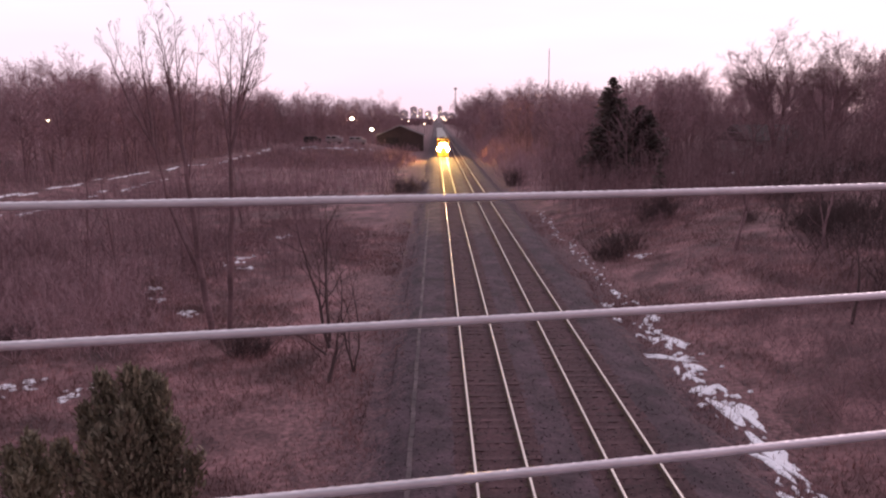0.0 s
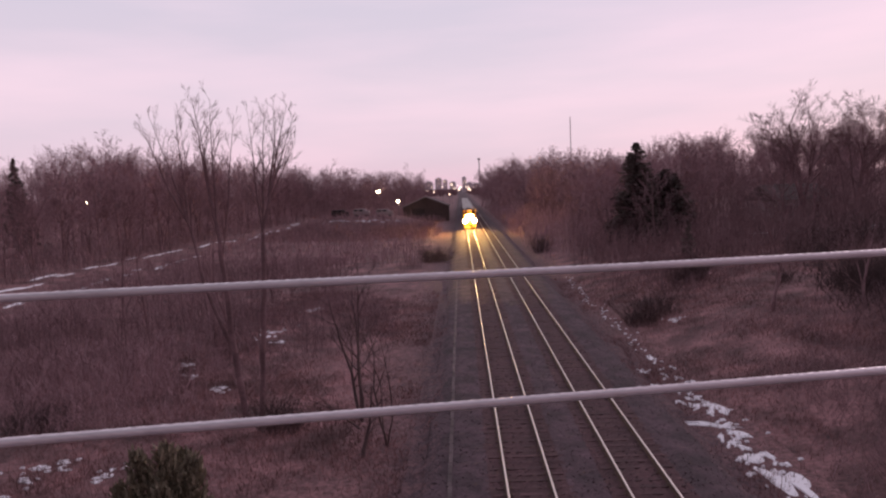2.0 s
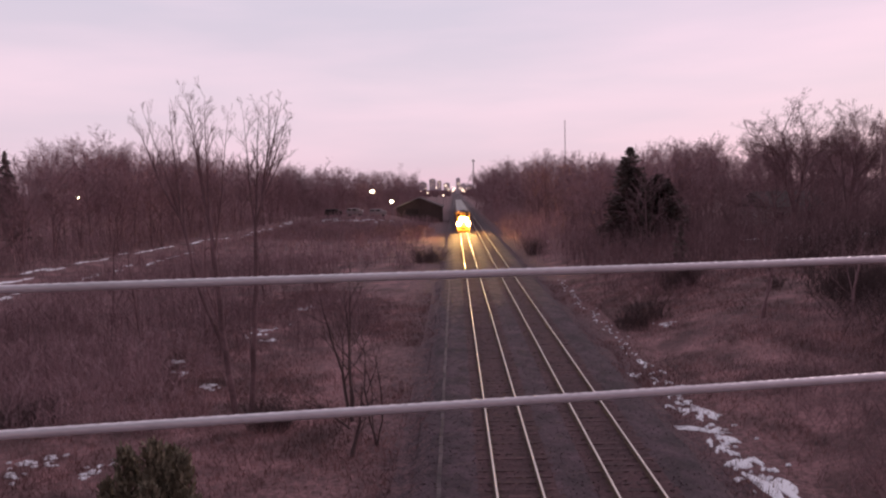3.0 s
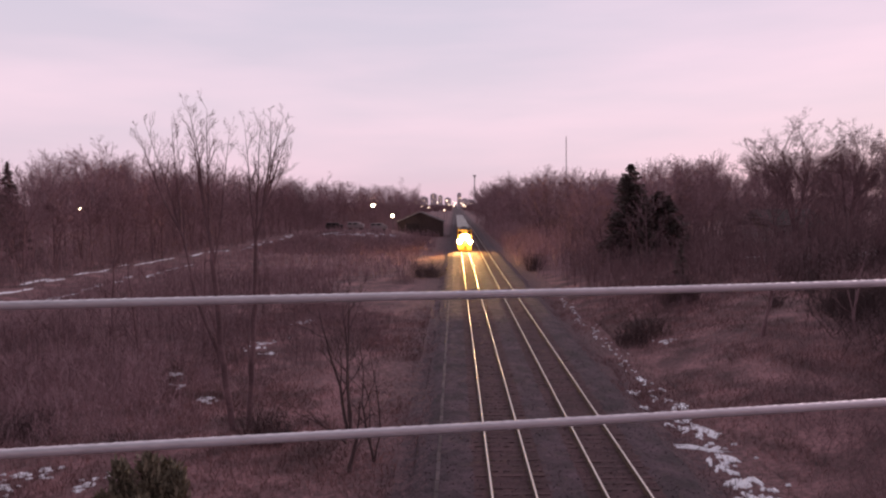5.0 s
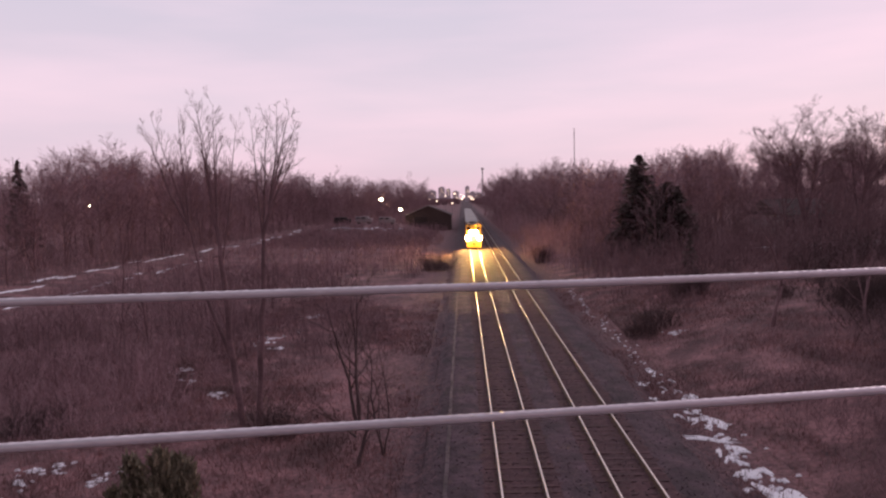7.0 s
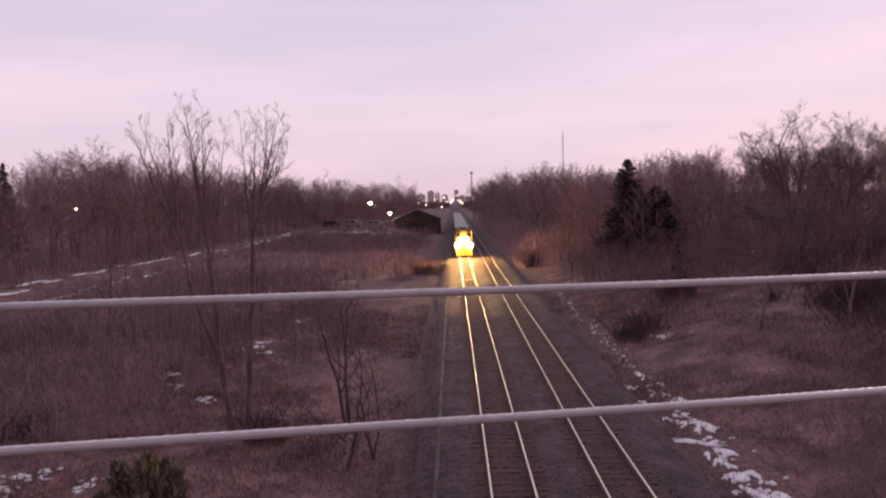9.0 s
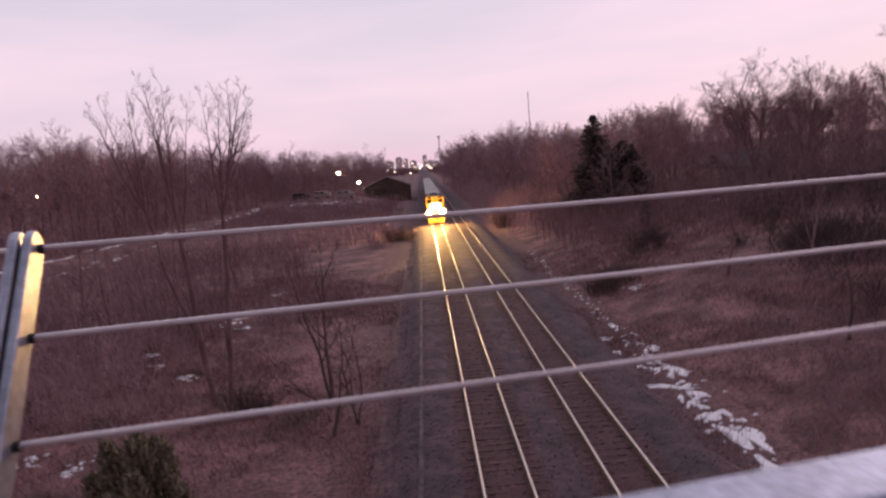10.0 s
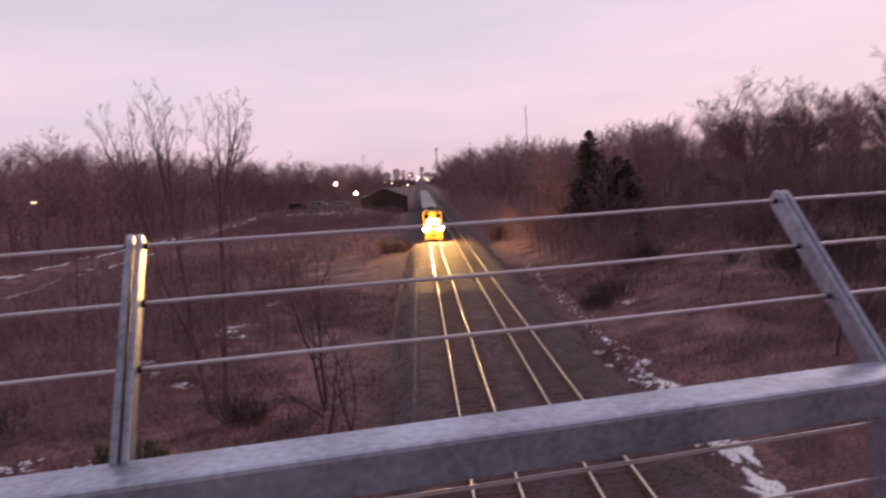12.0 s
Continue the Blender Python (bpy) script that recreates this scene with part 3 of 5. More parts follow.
tall_tree(-10.6, 33.3, [([(-0.2, 0, 0), (-0.68, 0, 4.4), (-0.8, 0, 7.4), (-1.0, 0, 9.3), (-1.25, 0, 10.8)], 0.17), ([(-0.45, 0.1, 2.6), (-1.3, 0.2, 5.0), (-1.9, 0.2, 6.6), (-2.4, 0.3, 9.5), (-3.3, 0.3, 11.2)], 0.10)],
          [((-3.2, 0.3, 11.0), (-4.95, 0.4, 15.4), 0.05), ((-2.5, 0.3, 9.7), (-3.9, 0.2, 16.0), 0.055), ((-2.5, 0.3, 9.7), (-2.9, 0.5, 16.2), 0.055), ((-2.3, 0.2, 9.2), (-2.2, 0.0, 15.2), 0.045), ((-1.2, 0, 10.6), (-2.0, 0.3, 16.2), 0.06), ((-1.2, 0, 10.6), (-1.35, -0.3, 16.5), 0.055),
           ((-1.05, 0, 9.5), (-0.65, 0.2, 16.6), 0.06), ((-0.85, 0, 8.0), (0.2, -0.2, 16.0), 0.055), ((-1.0, 0, 9.0), (-1.0, 0.6, 15.4), 0.05)], 11, "tall slender leafless tree with a fan of upright stems")
tall_tree(-10.1, 33.8, [([(-0.1, 0, 0), (0.25, 0, 4.4), (0.5, 0, 7.9), (0.52, 0, 9.2), (1.1, 0, 11.4)], 0.15)],
          [((0.5, 0, 8.6), (0.75, 0.2, 16.4), 0.06), ((0.52, 0, 9.2), (0.1, -0.3, 15.9), 0.05), ((0.9, 0, 10.8), (1.55, 0.2, 16.3), 0.055), ((1.1, 0, 11.3), (2.0, -0.3, 16.0), 0.055), ((1.1, 0, 11.3), (2.75, 0.2, 15.2), 0.05), ((0.7, 0, 10.0), (2.3, 0.5, 14.2), 0.045)], 12, "tall slender leafless tree forked high above the field")
bare_tree("dead_tree", -4.4, 28.1, [((0, 0, 0), (0.03, 0, 1), 3.0, 0.11), ((0.08, 0, 1.6), (-0.2, 0.05, 1), 5.4, 0.085), ((0.1, 0, 1.9), (0.12, 0.1, 1), 5.2, 0.075), ((0.05, 0, 2.2), (-0.03, 0.2, 1), 5.6, 0.06), ((-0.05, 0, 1.3), (-0.75, -0.1, 0.55), 2.6, 0.045)], DEAD, 21,
          "small dark leafless tree with forked crooked stems", 0.008, "bark_dark")
bare_tree("dead_tree", -3.5, 29.3, [((0, 0, 0), (0.05, 0, 1), 5.4, 0.06), ((0.02, 0.03, 0.1), (0.16, 0.1, 1), 4.8, 0.045), ((0.0, 0.05, 0.2), (-0.1, 0.25, 1), 5.0, 0.04)], DEAD, 22, "thin dark leafless stems beside a dead tree", 0.008, "bark_dark")
bare_tree("bare_tree", 41.0, 85.0, [((0, 0, 0), (0, 0, 1), 13.2, 0.34), ((0, 0, 3), (-0.26, 0, 1), 10.2, 0.20), ((0, 0, 3), (0.28, 0.1, 1), 10.4, 0.20)], OAK, 31, "large spreading leafless tree above the wood", 0.010, group="large bare trees")
bare_tree("bare_tree", 53.5, 76.0, [((0, 0, 0), (-0.06, 0, 1), 12.4, 0.34), ((0, 0, 2), (-0.30, 0, 1), 9.8, 0.22), ((0, 0, 2.5), (0.28, 0.1, 1), 9.8, 0.22)], OAK, 32, "large spreading leafless tree with a dense round crown", 0.013, group="large bare trees")
bare_tree("bare_tree", 45.5, 82.0, [((0, 0, 0), (0.02, 0, 1), 11.6, 0.26), ((0, 0, 3), (0.2, 0, 1), 8.8, 0.16), ((0, 0, 3.5), (-0.12, 0.1, 1), 8.8, 0.15)], OAK, 33, "slim upright leafless tree above the wood", 0.012, group="large bare trees")
for x, y, h, sd in ((-15.5, 46, 9, 41), (-24, 52, 8.5, 42), (-19.5, 70, 8, 43), (20.5, 47, 6.5, 44), (17.5, 62, 6, 45), (-30, 60, 9.5, 46), (27, 60, 8, 47), (25.0, 44, 6, 48)):
    bare_tree("young_bare_tree", x, y, [((0, 0, 0), (0.05 * math.sin(sd), 0, 1), h, 0.10), ((0.1, 0, 0), (0.16 * math.cos(sd), 0.1, 1), h * 0.8, 0.07)], DEAD, sd, "thin young leafless tree among brush", 0.010, group="young bare trees")


bare_tree("dead_snag", 19.2, 31.0, [((0, 0, 0), (0.04, 0, 1), 4.6, 0.09)], [(7, 4, 0.22, 60, 0.5, 0.09, 0.0), (3, 2, 0.5, 45, 0.3, 0.15, 0.02), (2, 0, 0, 0, 0, 0.15, 0)], 51, "broken dark dead trunk on the slope", 0.012, "bark_dark")
bare_tree("pale_sapling", 15.2, 75.0, [((0, 0, 0), (0.02, 0, 1), 6.6, 0.07)], [(7, 5, 0.18, 40, 0.5, 0.05, 0.0), (3, 2, 0.5, 45, 0.3, 0.15, 0.02), (2, 0, 0, 0, 0, 0.15, 0)], 52, "thin pale leafless sapling on the bank", 0.012)


# ---- the woods: shared shapes for the edge, one joined mass behind ----
# the tree line's rise over the eye, metres in a metre, against its bearing from the bridge in degrees
CREST_AT = [-34, -31, -28.7, -27, -25, -22, -18, -15.9, -14.6, -10, -6, -4.7, -2.8, 0.9, 2.3, 5.5, 6.4, 8.7, 11, 12.6, 14.8, 15.9, 19.4, 21.3, 24.8, 30.6, 36]
CREST_UP = [0.043, 0.045, 0.07, 0.08, 0.075, 0.064, 0.054, 0.05, 0.041, 0.035, 0.027, 0.019, 0.014, 0.014, 0.02, 0.031, 0.04, 0.039, 0.033, 0.03, 0.034, 0.043, 0.05, 0.04, 0.05, 0.058, 0.066]


def crest(x, y):
    """Height that a tree at (x, y) needs to reach the tree line."""
    x, y = np.asarray(x, float), np.asarray(y, float)
    up = np.interp(np.degrees(np.arctan2(x, y)), CREST_AT, CREST_UP)
    return np.clip(9.95 + up * np.hypot(x, y) - ground_z(x, y), 3.5, 17.5)


VAR = []
for k in range(7):
    hgt = 13.0 + 0.5 * k
    st = [((0, 0, 0), (0.03 * (k % 3 - 1), 0.02, 1), hgt, 0.17)] + ([((0.1, 0, 0), (0.2, 0.06 * (k - 2), 1), hgt * 0.82, 0.13)] if k % 2 else [])
    VAR.append((tree_mesh(st, WOOD, 60 + k, 0.014, True), hgt, tree_mesh(st, WOOD, 80 + k, 0.016, True)))


HOUSE = (48.5, 105.0)


def woods_points(seed, n, xr, yr, keep, gap):
    rng = np.random.default_rng(seed)
    out = []
    for _ in range(n * 12):
        x, y = rng.uniform(*xr), rng.uniform(*yr)
        if keep(x, y) and math.hypot(x - HOUSE[0], y - HOUSE[1]) > 7 and all((x - a) ** 2 + (y - b) ** 2 > gap * gap for a, b in out[-160:]):
            out.append((x, y))
            if len(out) >= n:
                break
    return out


def edge_tree(variants, x, y, h, turn):
    k = (int(abs(x) * 7 + y * 3)) % len(variants)
    t = copy_thing(variants[k][0], pose(x, y, float(ground_z(x, y)) - 0.1, 0, 0, turn))
    t.scale = (h / variants[k][1],) * 3
    return t


def make_woods():
    protos = []
    for (res, h, far) in VAR:
        t = empty("wood_tree", pose(0, -400, 0))
        tagged(t, "leafless grey brown tree at the edge of the wood", "tree", "trees at the wood edge")
        part("trunk", res[0], "bark", t)
        part("crown", res[1], "twig", t)
        protos.append((t, h))
    rng = np.random.default_rng(5)
    edge, mass = [], []
    # beyond the snowy trail
    for x, y in woods_points(1, 62, (-66, -54), (70, 290), lambda x, y: True, 3.6):
        edge.append((x, y, float(crest(x, y)) * rng.uniform(0.7, 0.98)))
    for x, y in woods_points(2, 205, (-150, -64), (70, 330), lambda x, y: x > -64 - (y - 40) * 0.8, 3.6):
        mass.append((x, y, float(crest(x, y)) * rng.uniform(0.75, 1.02)))
    # behind the shed and the lot
    for x, y in woods_points(3, 95, (-75, -14), (262, 400), lambda x, y: x < -14 - (y - 262) * 0.03, 4.0):
        mass.append((x, y, float(crest(x, y)) * rng.uniform(0.75, 1.02)))
    # the hillside beyond the dry slope
    for x, y in woods_points(4, 64, (18, 46), (80, 200), lambda x, y: x > 21 - (y - 80) * 0.06 and (x - 24) ** 2 + (y - 94) ** 2 > 7, 3.4):
        edge.append((x, y, float(crest(x, y)) * rng.uniform(0.7, 0.99)))
    for x, y in woods_points(6, 190, (20, 130), (84, 300), lambda x, y: x > 30 and x < 20 + y * 0.85, 3.6):
        mass.append((x, y, float(crest(x, y)) * rng.uniform(0.75, 1.02)))
    for x, y in woods_points(7, 75, (11.5, 36), (200, 420), lambda x, y: True, 3.8):
        mass.append((x, y, float(crest(x, y)) * rng.uniform(0.75, 1.02)))
    for x, y, h in edge:
        edge_tree(protos, x, y, h, rng.uniform(0, 360))
    for t, h in protos:
        for o in list(t.children):
            bpy.data.objects.remove(o)
        bpy.data.objects.remove(t)
    vs = []
    for i, (x, y, h) in enumerate(mass):
        near, h0, res = VAR[i % len(VAR)]
        a, s = rng.uniform(0, 6.28), h / h0
        R = np.array([[math.cos(a), -math.sin(a), 0], [math.sin(a), math.cos(a), 0], [0, 0, 1]]) * s
        for v, f in res:
            vs.append((v @ R.T + np.array([x, y, float(ground_z(x, y)) - 0.1]), f))
    tagged(part("far_woods", merge(vs), "twig"), "dense leafless brown woodland on both sides of the line", "woods", kind="stuff")


make_woods()


FIELD_SNOW = ((-14.0, 38.4, 0.35, 9), (-16.6, 41.7, 0.35, 6), (-18.2, 44.8, 0.5, 6), (-15.2, 54.0, 0.8, 14), (-13.6, 51.0, 0.4, 5), (-14.2, 64.4, 0.6, 6), (-18.0, 28.0, 0.5, 5), (-17.2, 28.6, 0.4, 4), (-14.6, 26.7, 0.4, 5), (-17.6, 26.6, 0.8, 6), (15.2, 51.3, 0.4, 6))


def clear_ground(x, y):
    """True where brush would neither stand in the house nor cover or hide the old snow of the field."""
    ok = np.hypot(x - HOUSE[0], y - HOUSE[1]) > 6.5
    for sx, sy, sp, _ in FIELD_SNOW:
        ok &= (np.hypot(x - sx, y - sy) > sp + 0.7) & (np.hypot(x - sx * 0.95, y - sy * 0.95) > sp + 0.7)
    return ok


def make_thicket(name, seed, n, xr, yr, keep, hr, label, mat="twig", lean=0.12, width=0.012, far=False, cap=0.0):
    """Brush: thin upright stems with a few forked twigs, joined."""
    rng = np.random.default_rng(seed)
    x, y = rng.uniform(*xr, n * 3), rng.uniform(*yr, n * 3)
    ragged = 1.0 if n > 300 else 0.0
    ok = keep(x + ragged * rng.normal(0, 0.9, n * 3), y + ragged * rng.normal(0, 1.3, n * 3)) & clear_ground(x, y)
    x, y = x[ok][:n], y[ok][:n]
    n = len(x)
    h = rng.uniform(*hr, n) * (0.75 + 0.35 * ripple(x * 1.7, y * 1.3))
    if cap:
        h = np.minimum(h, crest(x, y) * cap)
    b = np.stack([x, y, ground_z(x, y) - 0.05], 1)
    d = np.concatenate([rng.normal(0, lean, (n, 2)), np.ones((n, 1))], 1)
    t = b + d * h[:, None]
    P0, P1, R0, R1 = [b], [t], [np.full(n, width)], [np.full(n, width * 0.4)]
    for k in range(5):
        f = rng.uniform(0.2, 0.9, n)[:, None]
        p = b + (t - b) * f
        e = p + (np.concatenate([rng.normal(0, 0.42, (n, 2)), rng.uniform(0.35, 0.9, (n, 1))], 1)) * (h * rng.uniform(0.2, 0.42, n))[:, None]
        P0.append(p), P1.append(e), R0.append(np.full(n, width * 0.6)), R1.append(np.full(n, width * 0.3))
        e2 = p + (e - p) * 0.5
        g = e2 + (np.concatenate([rng.normal(0, 0.5, (n, 2)), rng.uniform(0.2, 0.9, (n, 1))], 1)) * (h * 0.14)[:, None]
        P0.append(e2), P1.append(g), R0.append(np.full(n, width * 0.45)), R1.append(np.full(n, width * 0.25))
    ob = part(name, (blades if far else tubes)(np.concatenate(P0), np.concatenate(P1), np.concatenate(R0), np.concatenate(R1), 3), mat)
    tagged(ob, label, "brush", kind="stuff")


make_thicket("brush_thicket", 81, 5600, (-46, -12), (34, 110), lambda x, y: (x < -15.0 - 2.5 * np.sin(y * 0.21) - 0.02 * y) & (ripple(x * 0.6, y * 0.6) > -0.3), (0.8, 3.0), "tangled leafless grey brown brush in the field", "brush", lean=0.3, width=0.018, far=True)
make_thicket("brush_thicket", 87, 1500, (-16, -3.5), (40, 100), lambda x, y: (ripple(x * 0.9, y * 0.5) > 0.12) & (x < -4 - 0.02 * y), (0.8, 2.4), "scattered leafless brush in the field", lean=0.3)
make_thicket("brush_thicket", 82, 4800, (-50, -5), (95, 245), lambda x, y: (x < -6 - 2 * np.sin(y * 0.1)) & (x > -47), (0.9, 3.2), "tangled leafless grey brown brush beside the line", width=0.024, far=True)
make_thicket("brush_thicket", 90, 3600, (-47, -7), (150, 206), lambda x, y: x < -8, (1.0, 2.8), "low grey brush below the lot", "brush", lean=0.3, width=0.03, far=True)
make_thicket("brush_thicket", 91, 1800, (-44, -16), (36, 62), lambda x, y: (ripple(x * 0.8, y * 0.5) > 0.05) & (x < -15.5 - 2 * np.sin(y * 0.3)), (1.2, 3.4), "tangled clumps of leafless brush in the field", "brush", lean=0.35, width=0.014, far=True)
make_thicket("brush_thicket", 93, 2600, (-30, -9), (31, 52), lambda x, y: (ripple(x * 0.7 + 2, y * 0.8) > -0.05) & (x < -11.5 - 1.5 * np.sin(y * 0.4)) & ((x + 14) ** 2 + (y - 38.5) ** 2 > 3), (0.7, 2.4), "dense tangled brush around old snow", "brush", lean=0.4, width=0.011, far=True)
make_thicket("brush_thicket", 94, 420, (-34, -11), (36, 90), lambda x, y: x < -12, (2.5, 6.0), "thin leafless saplings standing in the field", "bark", lean=0.07, width=0.018, far=True)
make_thicket("brush_thicket", 95, 2600, (17, 40), (26, 56), lambda x, y: (x > 12.5 + 0.26 * y) & (ripple(x * 0.6, y * 0.5 + 4) > -0.35), (0.7, 2.2), "dense dark brush high on the slope", "bark_dark", lean=0.4, width=0.014, far=True)
make_thicket("brush_thicket", 96, 6500, (13.2, 30), (17, 36), lambda x, y: x > 13.6 + 0.10 * (y - 18), (0.4, 1.4), "dense low brown brush at the foot of the slope", "bark", lean=0.5, width=0.0055, far=True)
make_thicket("brush_thicket", 97, 4200, (-72, -51), (62, 230), lambda x, y: (x > -66 - (y - 62) * 0.1) & (x < -53.5 + 1.5 * np.sin(y * 0.3)), (0.8, 3.4), "low tangled brush along the edge of the wood", "brush", lean=0.3, width=0.02, far=True)
make_thicket("brush_thicket", 98, 3600, (15, 66), (54, 92), lambda x, y: (x > 12 + 0.08 * y) & (y > 58 + 4 * np.sin(x * 0.3)), (0.5, 2.4), "low tangled brush below the hillside wood", "bark", lean=0.4, width=0.016, far=True)
make_thicket("brush_thicket", 83, 1900, (12.5, 32), (22, 47), lambda x, y: x > 14.0 + 0.19 * (y - 24) + 2 * np.sin(y * 0.5), (0.5, 1.6), "low leafless brush at the foot of the slope", lean=0.45)
make_thicket("brush_thicket", 92, 5200, (22, 66), (34, 80), lambda x, y: (ripple(x * 0.5, y * 0.4) > -0.1) & (x > 14 + 0.26 * y), (0.9, 3.2), "dark leafless brush on the hillside", "bark_dark", lean=0.35, width=0.02, far=True)
make_thicket("brush_thicket", 84, 4200, (13, 75), (64, 110), lambda x, y: (x > 14 + 0.04 * (y - 60)) & (y > 66 + 0.25 * (x - 14) * (x < 30)), (1.8, 5.4), "dark leafless brush along the edge of the wood", "bark", width=0.022, far=True)
make_thicket("brush_thicket", 85, 3200, (10.8, 26), (95, 300), lambda x, y: x > 11.5 + np.sin(y * 0.2), (2.0, 6.0), "leafless brush on the bank beside the line", "brush", width=0.022, far=True)
make_thicket("brush_thicket", 86, 5500, (-150, -52), (58, 290), lambda x, y: (x > -58 - (y - 40) * 0.8) & (x < -53), (3.0, 11.0), "leafless undergrowth in the wood", "brush", width=0.022, far=True, cap=0.72)
make_thicket("brush_thicket", 88, 7000, (16, 130), (84, 300), lambda x, y: (x > 19) & (x < 22 + y * 0.8), (3.0, 10.0), "leafless undergrowth in the wood on the hill", "bark", width=0.022, far=True, cap=0.75)
make_thicket("brush_thicket", 89, 3800, (-80, -12), (256, 390), lambda x, y: x < -13 - (y - 262) * 0.03, (4.0, 10.0), "leafless undergrowth behind the lot", "brush", width=0.036, far=True, cap=0.8)


def make_grass(name, seed, n, xr, yr, keep, hr, label, base=ground_z):
    """Dry grass and weeds as bent blades."""
    rng = np.random.default_rng(seed)
    x, y = rng.uniform(*xr, n * 2), yr[0] + (yr[1] - yr[0]) * rng.random(n * 2) ** 1.5
    ok = keep(x, y) & (rng.random(n * 2) < np.clip(0.62 + 0.9 * ripple(x * 1.1 + 3, y * 0.8), 0.08, 1))
    x, y = x[ok][:n], y[ok][:n]
    n = len(x)
    h = rng.uniform(*hr, n) * (0.8 + 0.5 * ripple(x * 2.1, y * 1.9))
    a = rng.uniform(0, 6.283, n)
    b = np.stack([x, y, base(x, y) - 0.03], 1)
    w = np.stack([np.cos(a), np.sin(a), 0 * a], 1) * rng.uniform(0.008, 0.022, n)[:, None]
    tip = b + np.stack([rng.normal(0, 0.35, n), rng.normal(0, 0.35, n), np.ones(n)], 1) * h[:, None]
    V = np.stack([b - w, b + w, tip], 1).reshape(-1, 3)
    tagged(part(name, (V, np.arange(n * 3).reshape(-1, 3)), "grass"), label, "grass", kind="stuff")


make_grass("dry_grass", 91, 85000, (-22, -2.4), (17, 75), lambda x, y: x < -2.5, (0.12, 0.42), "short dry brown grass and weeds in the field")
make_grass("dry_grass", 92, 100000, (9.9, 36), (18, 80), lambda x, y: (x > 9.9) & ((x < 13.6 + 0.10 * (y - 18)) | (y > 33)), (0.10, 0.42), "dry brown grass on the slope")
make_grass("shoulder_weeds", 93, 5000, (-3.6, -1.3), (16, 70), lambda x, y: ripple(x * 3, y * 1.4) > 0.0, (0.06, 0.3), "sparse dry weeds on the edge of the ballast", lambda x, y: np.maximum(ground_z(x, y), np.interp(x, [-2.75, -2.3, -1.1], [-1.3, -0.98, -0.36])))
make_grass("shoulder_weeds", 94, 3500, (9.0, 10.8), (18, 70), lambda x, y: ripple(x * 3, y * 1.4) > 0.0, (0.06, 0.25), "sparse dry weeds along the ditch", lambda x, y: np.maximum(ground_z(x, y), np.interp(x, [8.8, 9.8, 10.2], [-0.40, -0.98, -1.4])))


# ---- evergreens ----
def conifer(name, x, y, h, w, seed, mat, label, n=2600, blunt=0.9, size=0.35):
    """A tapered trunk with tiers of drooping boughs made of many small sprays."""
    rng = np.random.default_rng(seed)
    z = float(ground_z(x, y)) - 0.1
    t = empty(name, pose(x, y, z))
    tagged(t, label, "conifer")
    part("trunk", tubes([(0, 0, 0), (0, 0, h * 0.5)], [(0, 0, h * 0.5), (0, 0, h * 0.97)], [h * 0.014, h * 0.007], [h * 0.007, 0.01], 6), "bark_dark", t)
    nb = int(n / 26)
    fz = rng.random(nb) ** 0.8
    ang = rng.uniform(0, 6.283, nb)
    R = 0.5 * w * (1 - fz) ** blunt * rng.uniform(0.55, 1.15, nb) + 0.012 * w
    base = np.stack([0 * fz, 0 * fz, h * (0.05 + 0.93 * fz)], 1)
    out = np.stack([np.cos(ang), np.sin(ang), rng.uniform(-0.15, 0.35, nb)], 1)
    tips = base + out * R[:, None]
    part("boughs", tubes(base, tips, np.full(nb, 0.006 * h * 0.5), np.full(nb, 0.004), 3), "bark_dark", t)
    k = 26
    f = rng.random((nb, k, 1)) ** 0.6
    c = base[:, None] + (tips - base)[:, None] * f + rng.normal(0, 0.045 * w, (nb, k, 3)) * np.array([1, 1, 0.6]) * (1.05 - fz)[:, None, None]
    c = c.reshape(-1, 3)
    m = len(c)
    s = size * rng.uniform(0.5, 1.2, m)[:, None] * np.repeat(1.1 - 0.7 * fz, k)[:, None]
    d = c * np.array([1, 1, 0]) + rng.normal(0, 0.3, (m, 3))
    d /= np.linalg.norm(d, axis=1, keepdims=True) + 1e-9
    e = np.cross(d, rng.normal(0, 1, (m, 3)))
    e /= np.linalg.norm(e, axis=1, keepdims=True) + 1e-9
    V = np.stack([c - e * s * 0.25, c + d * s * 0.5 - np.array([0, 0, 0.1]) * s, c + e * s * 0.25, c - d * s * 0.5], 1).reshape(-1, 3)
    part("foliage", (V, np.arange(m * 4).reshape(-1, 4)), mat, t)
    return t




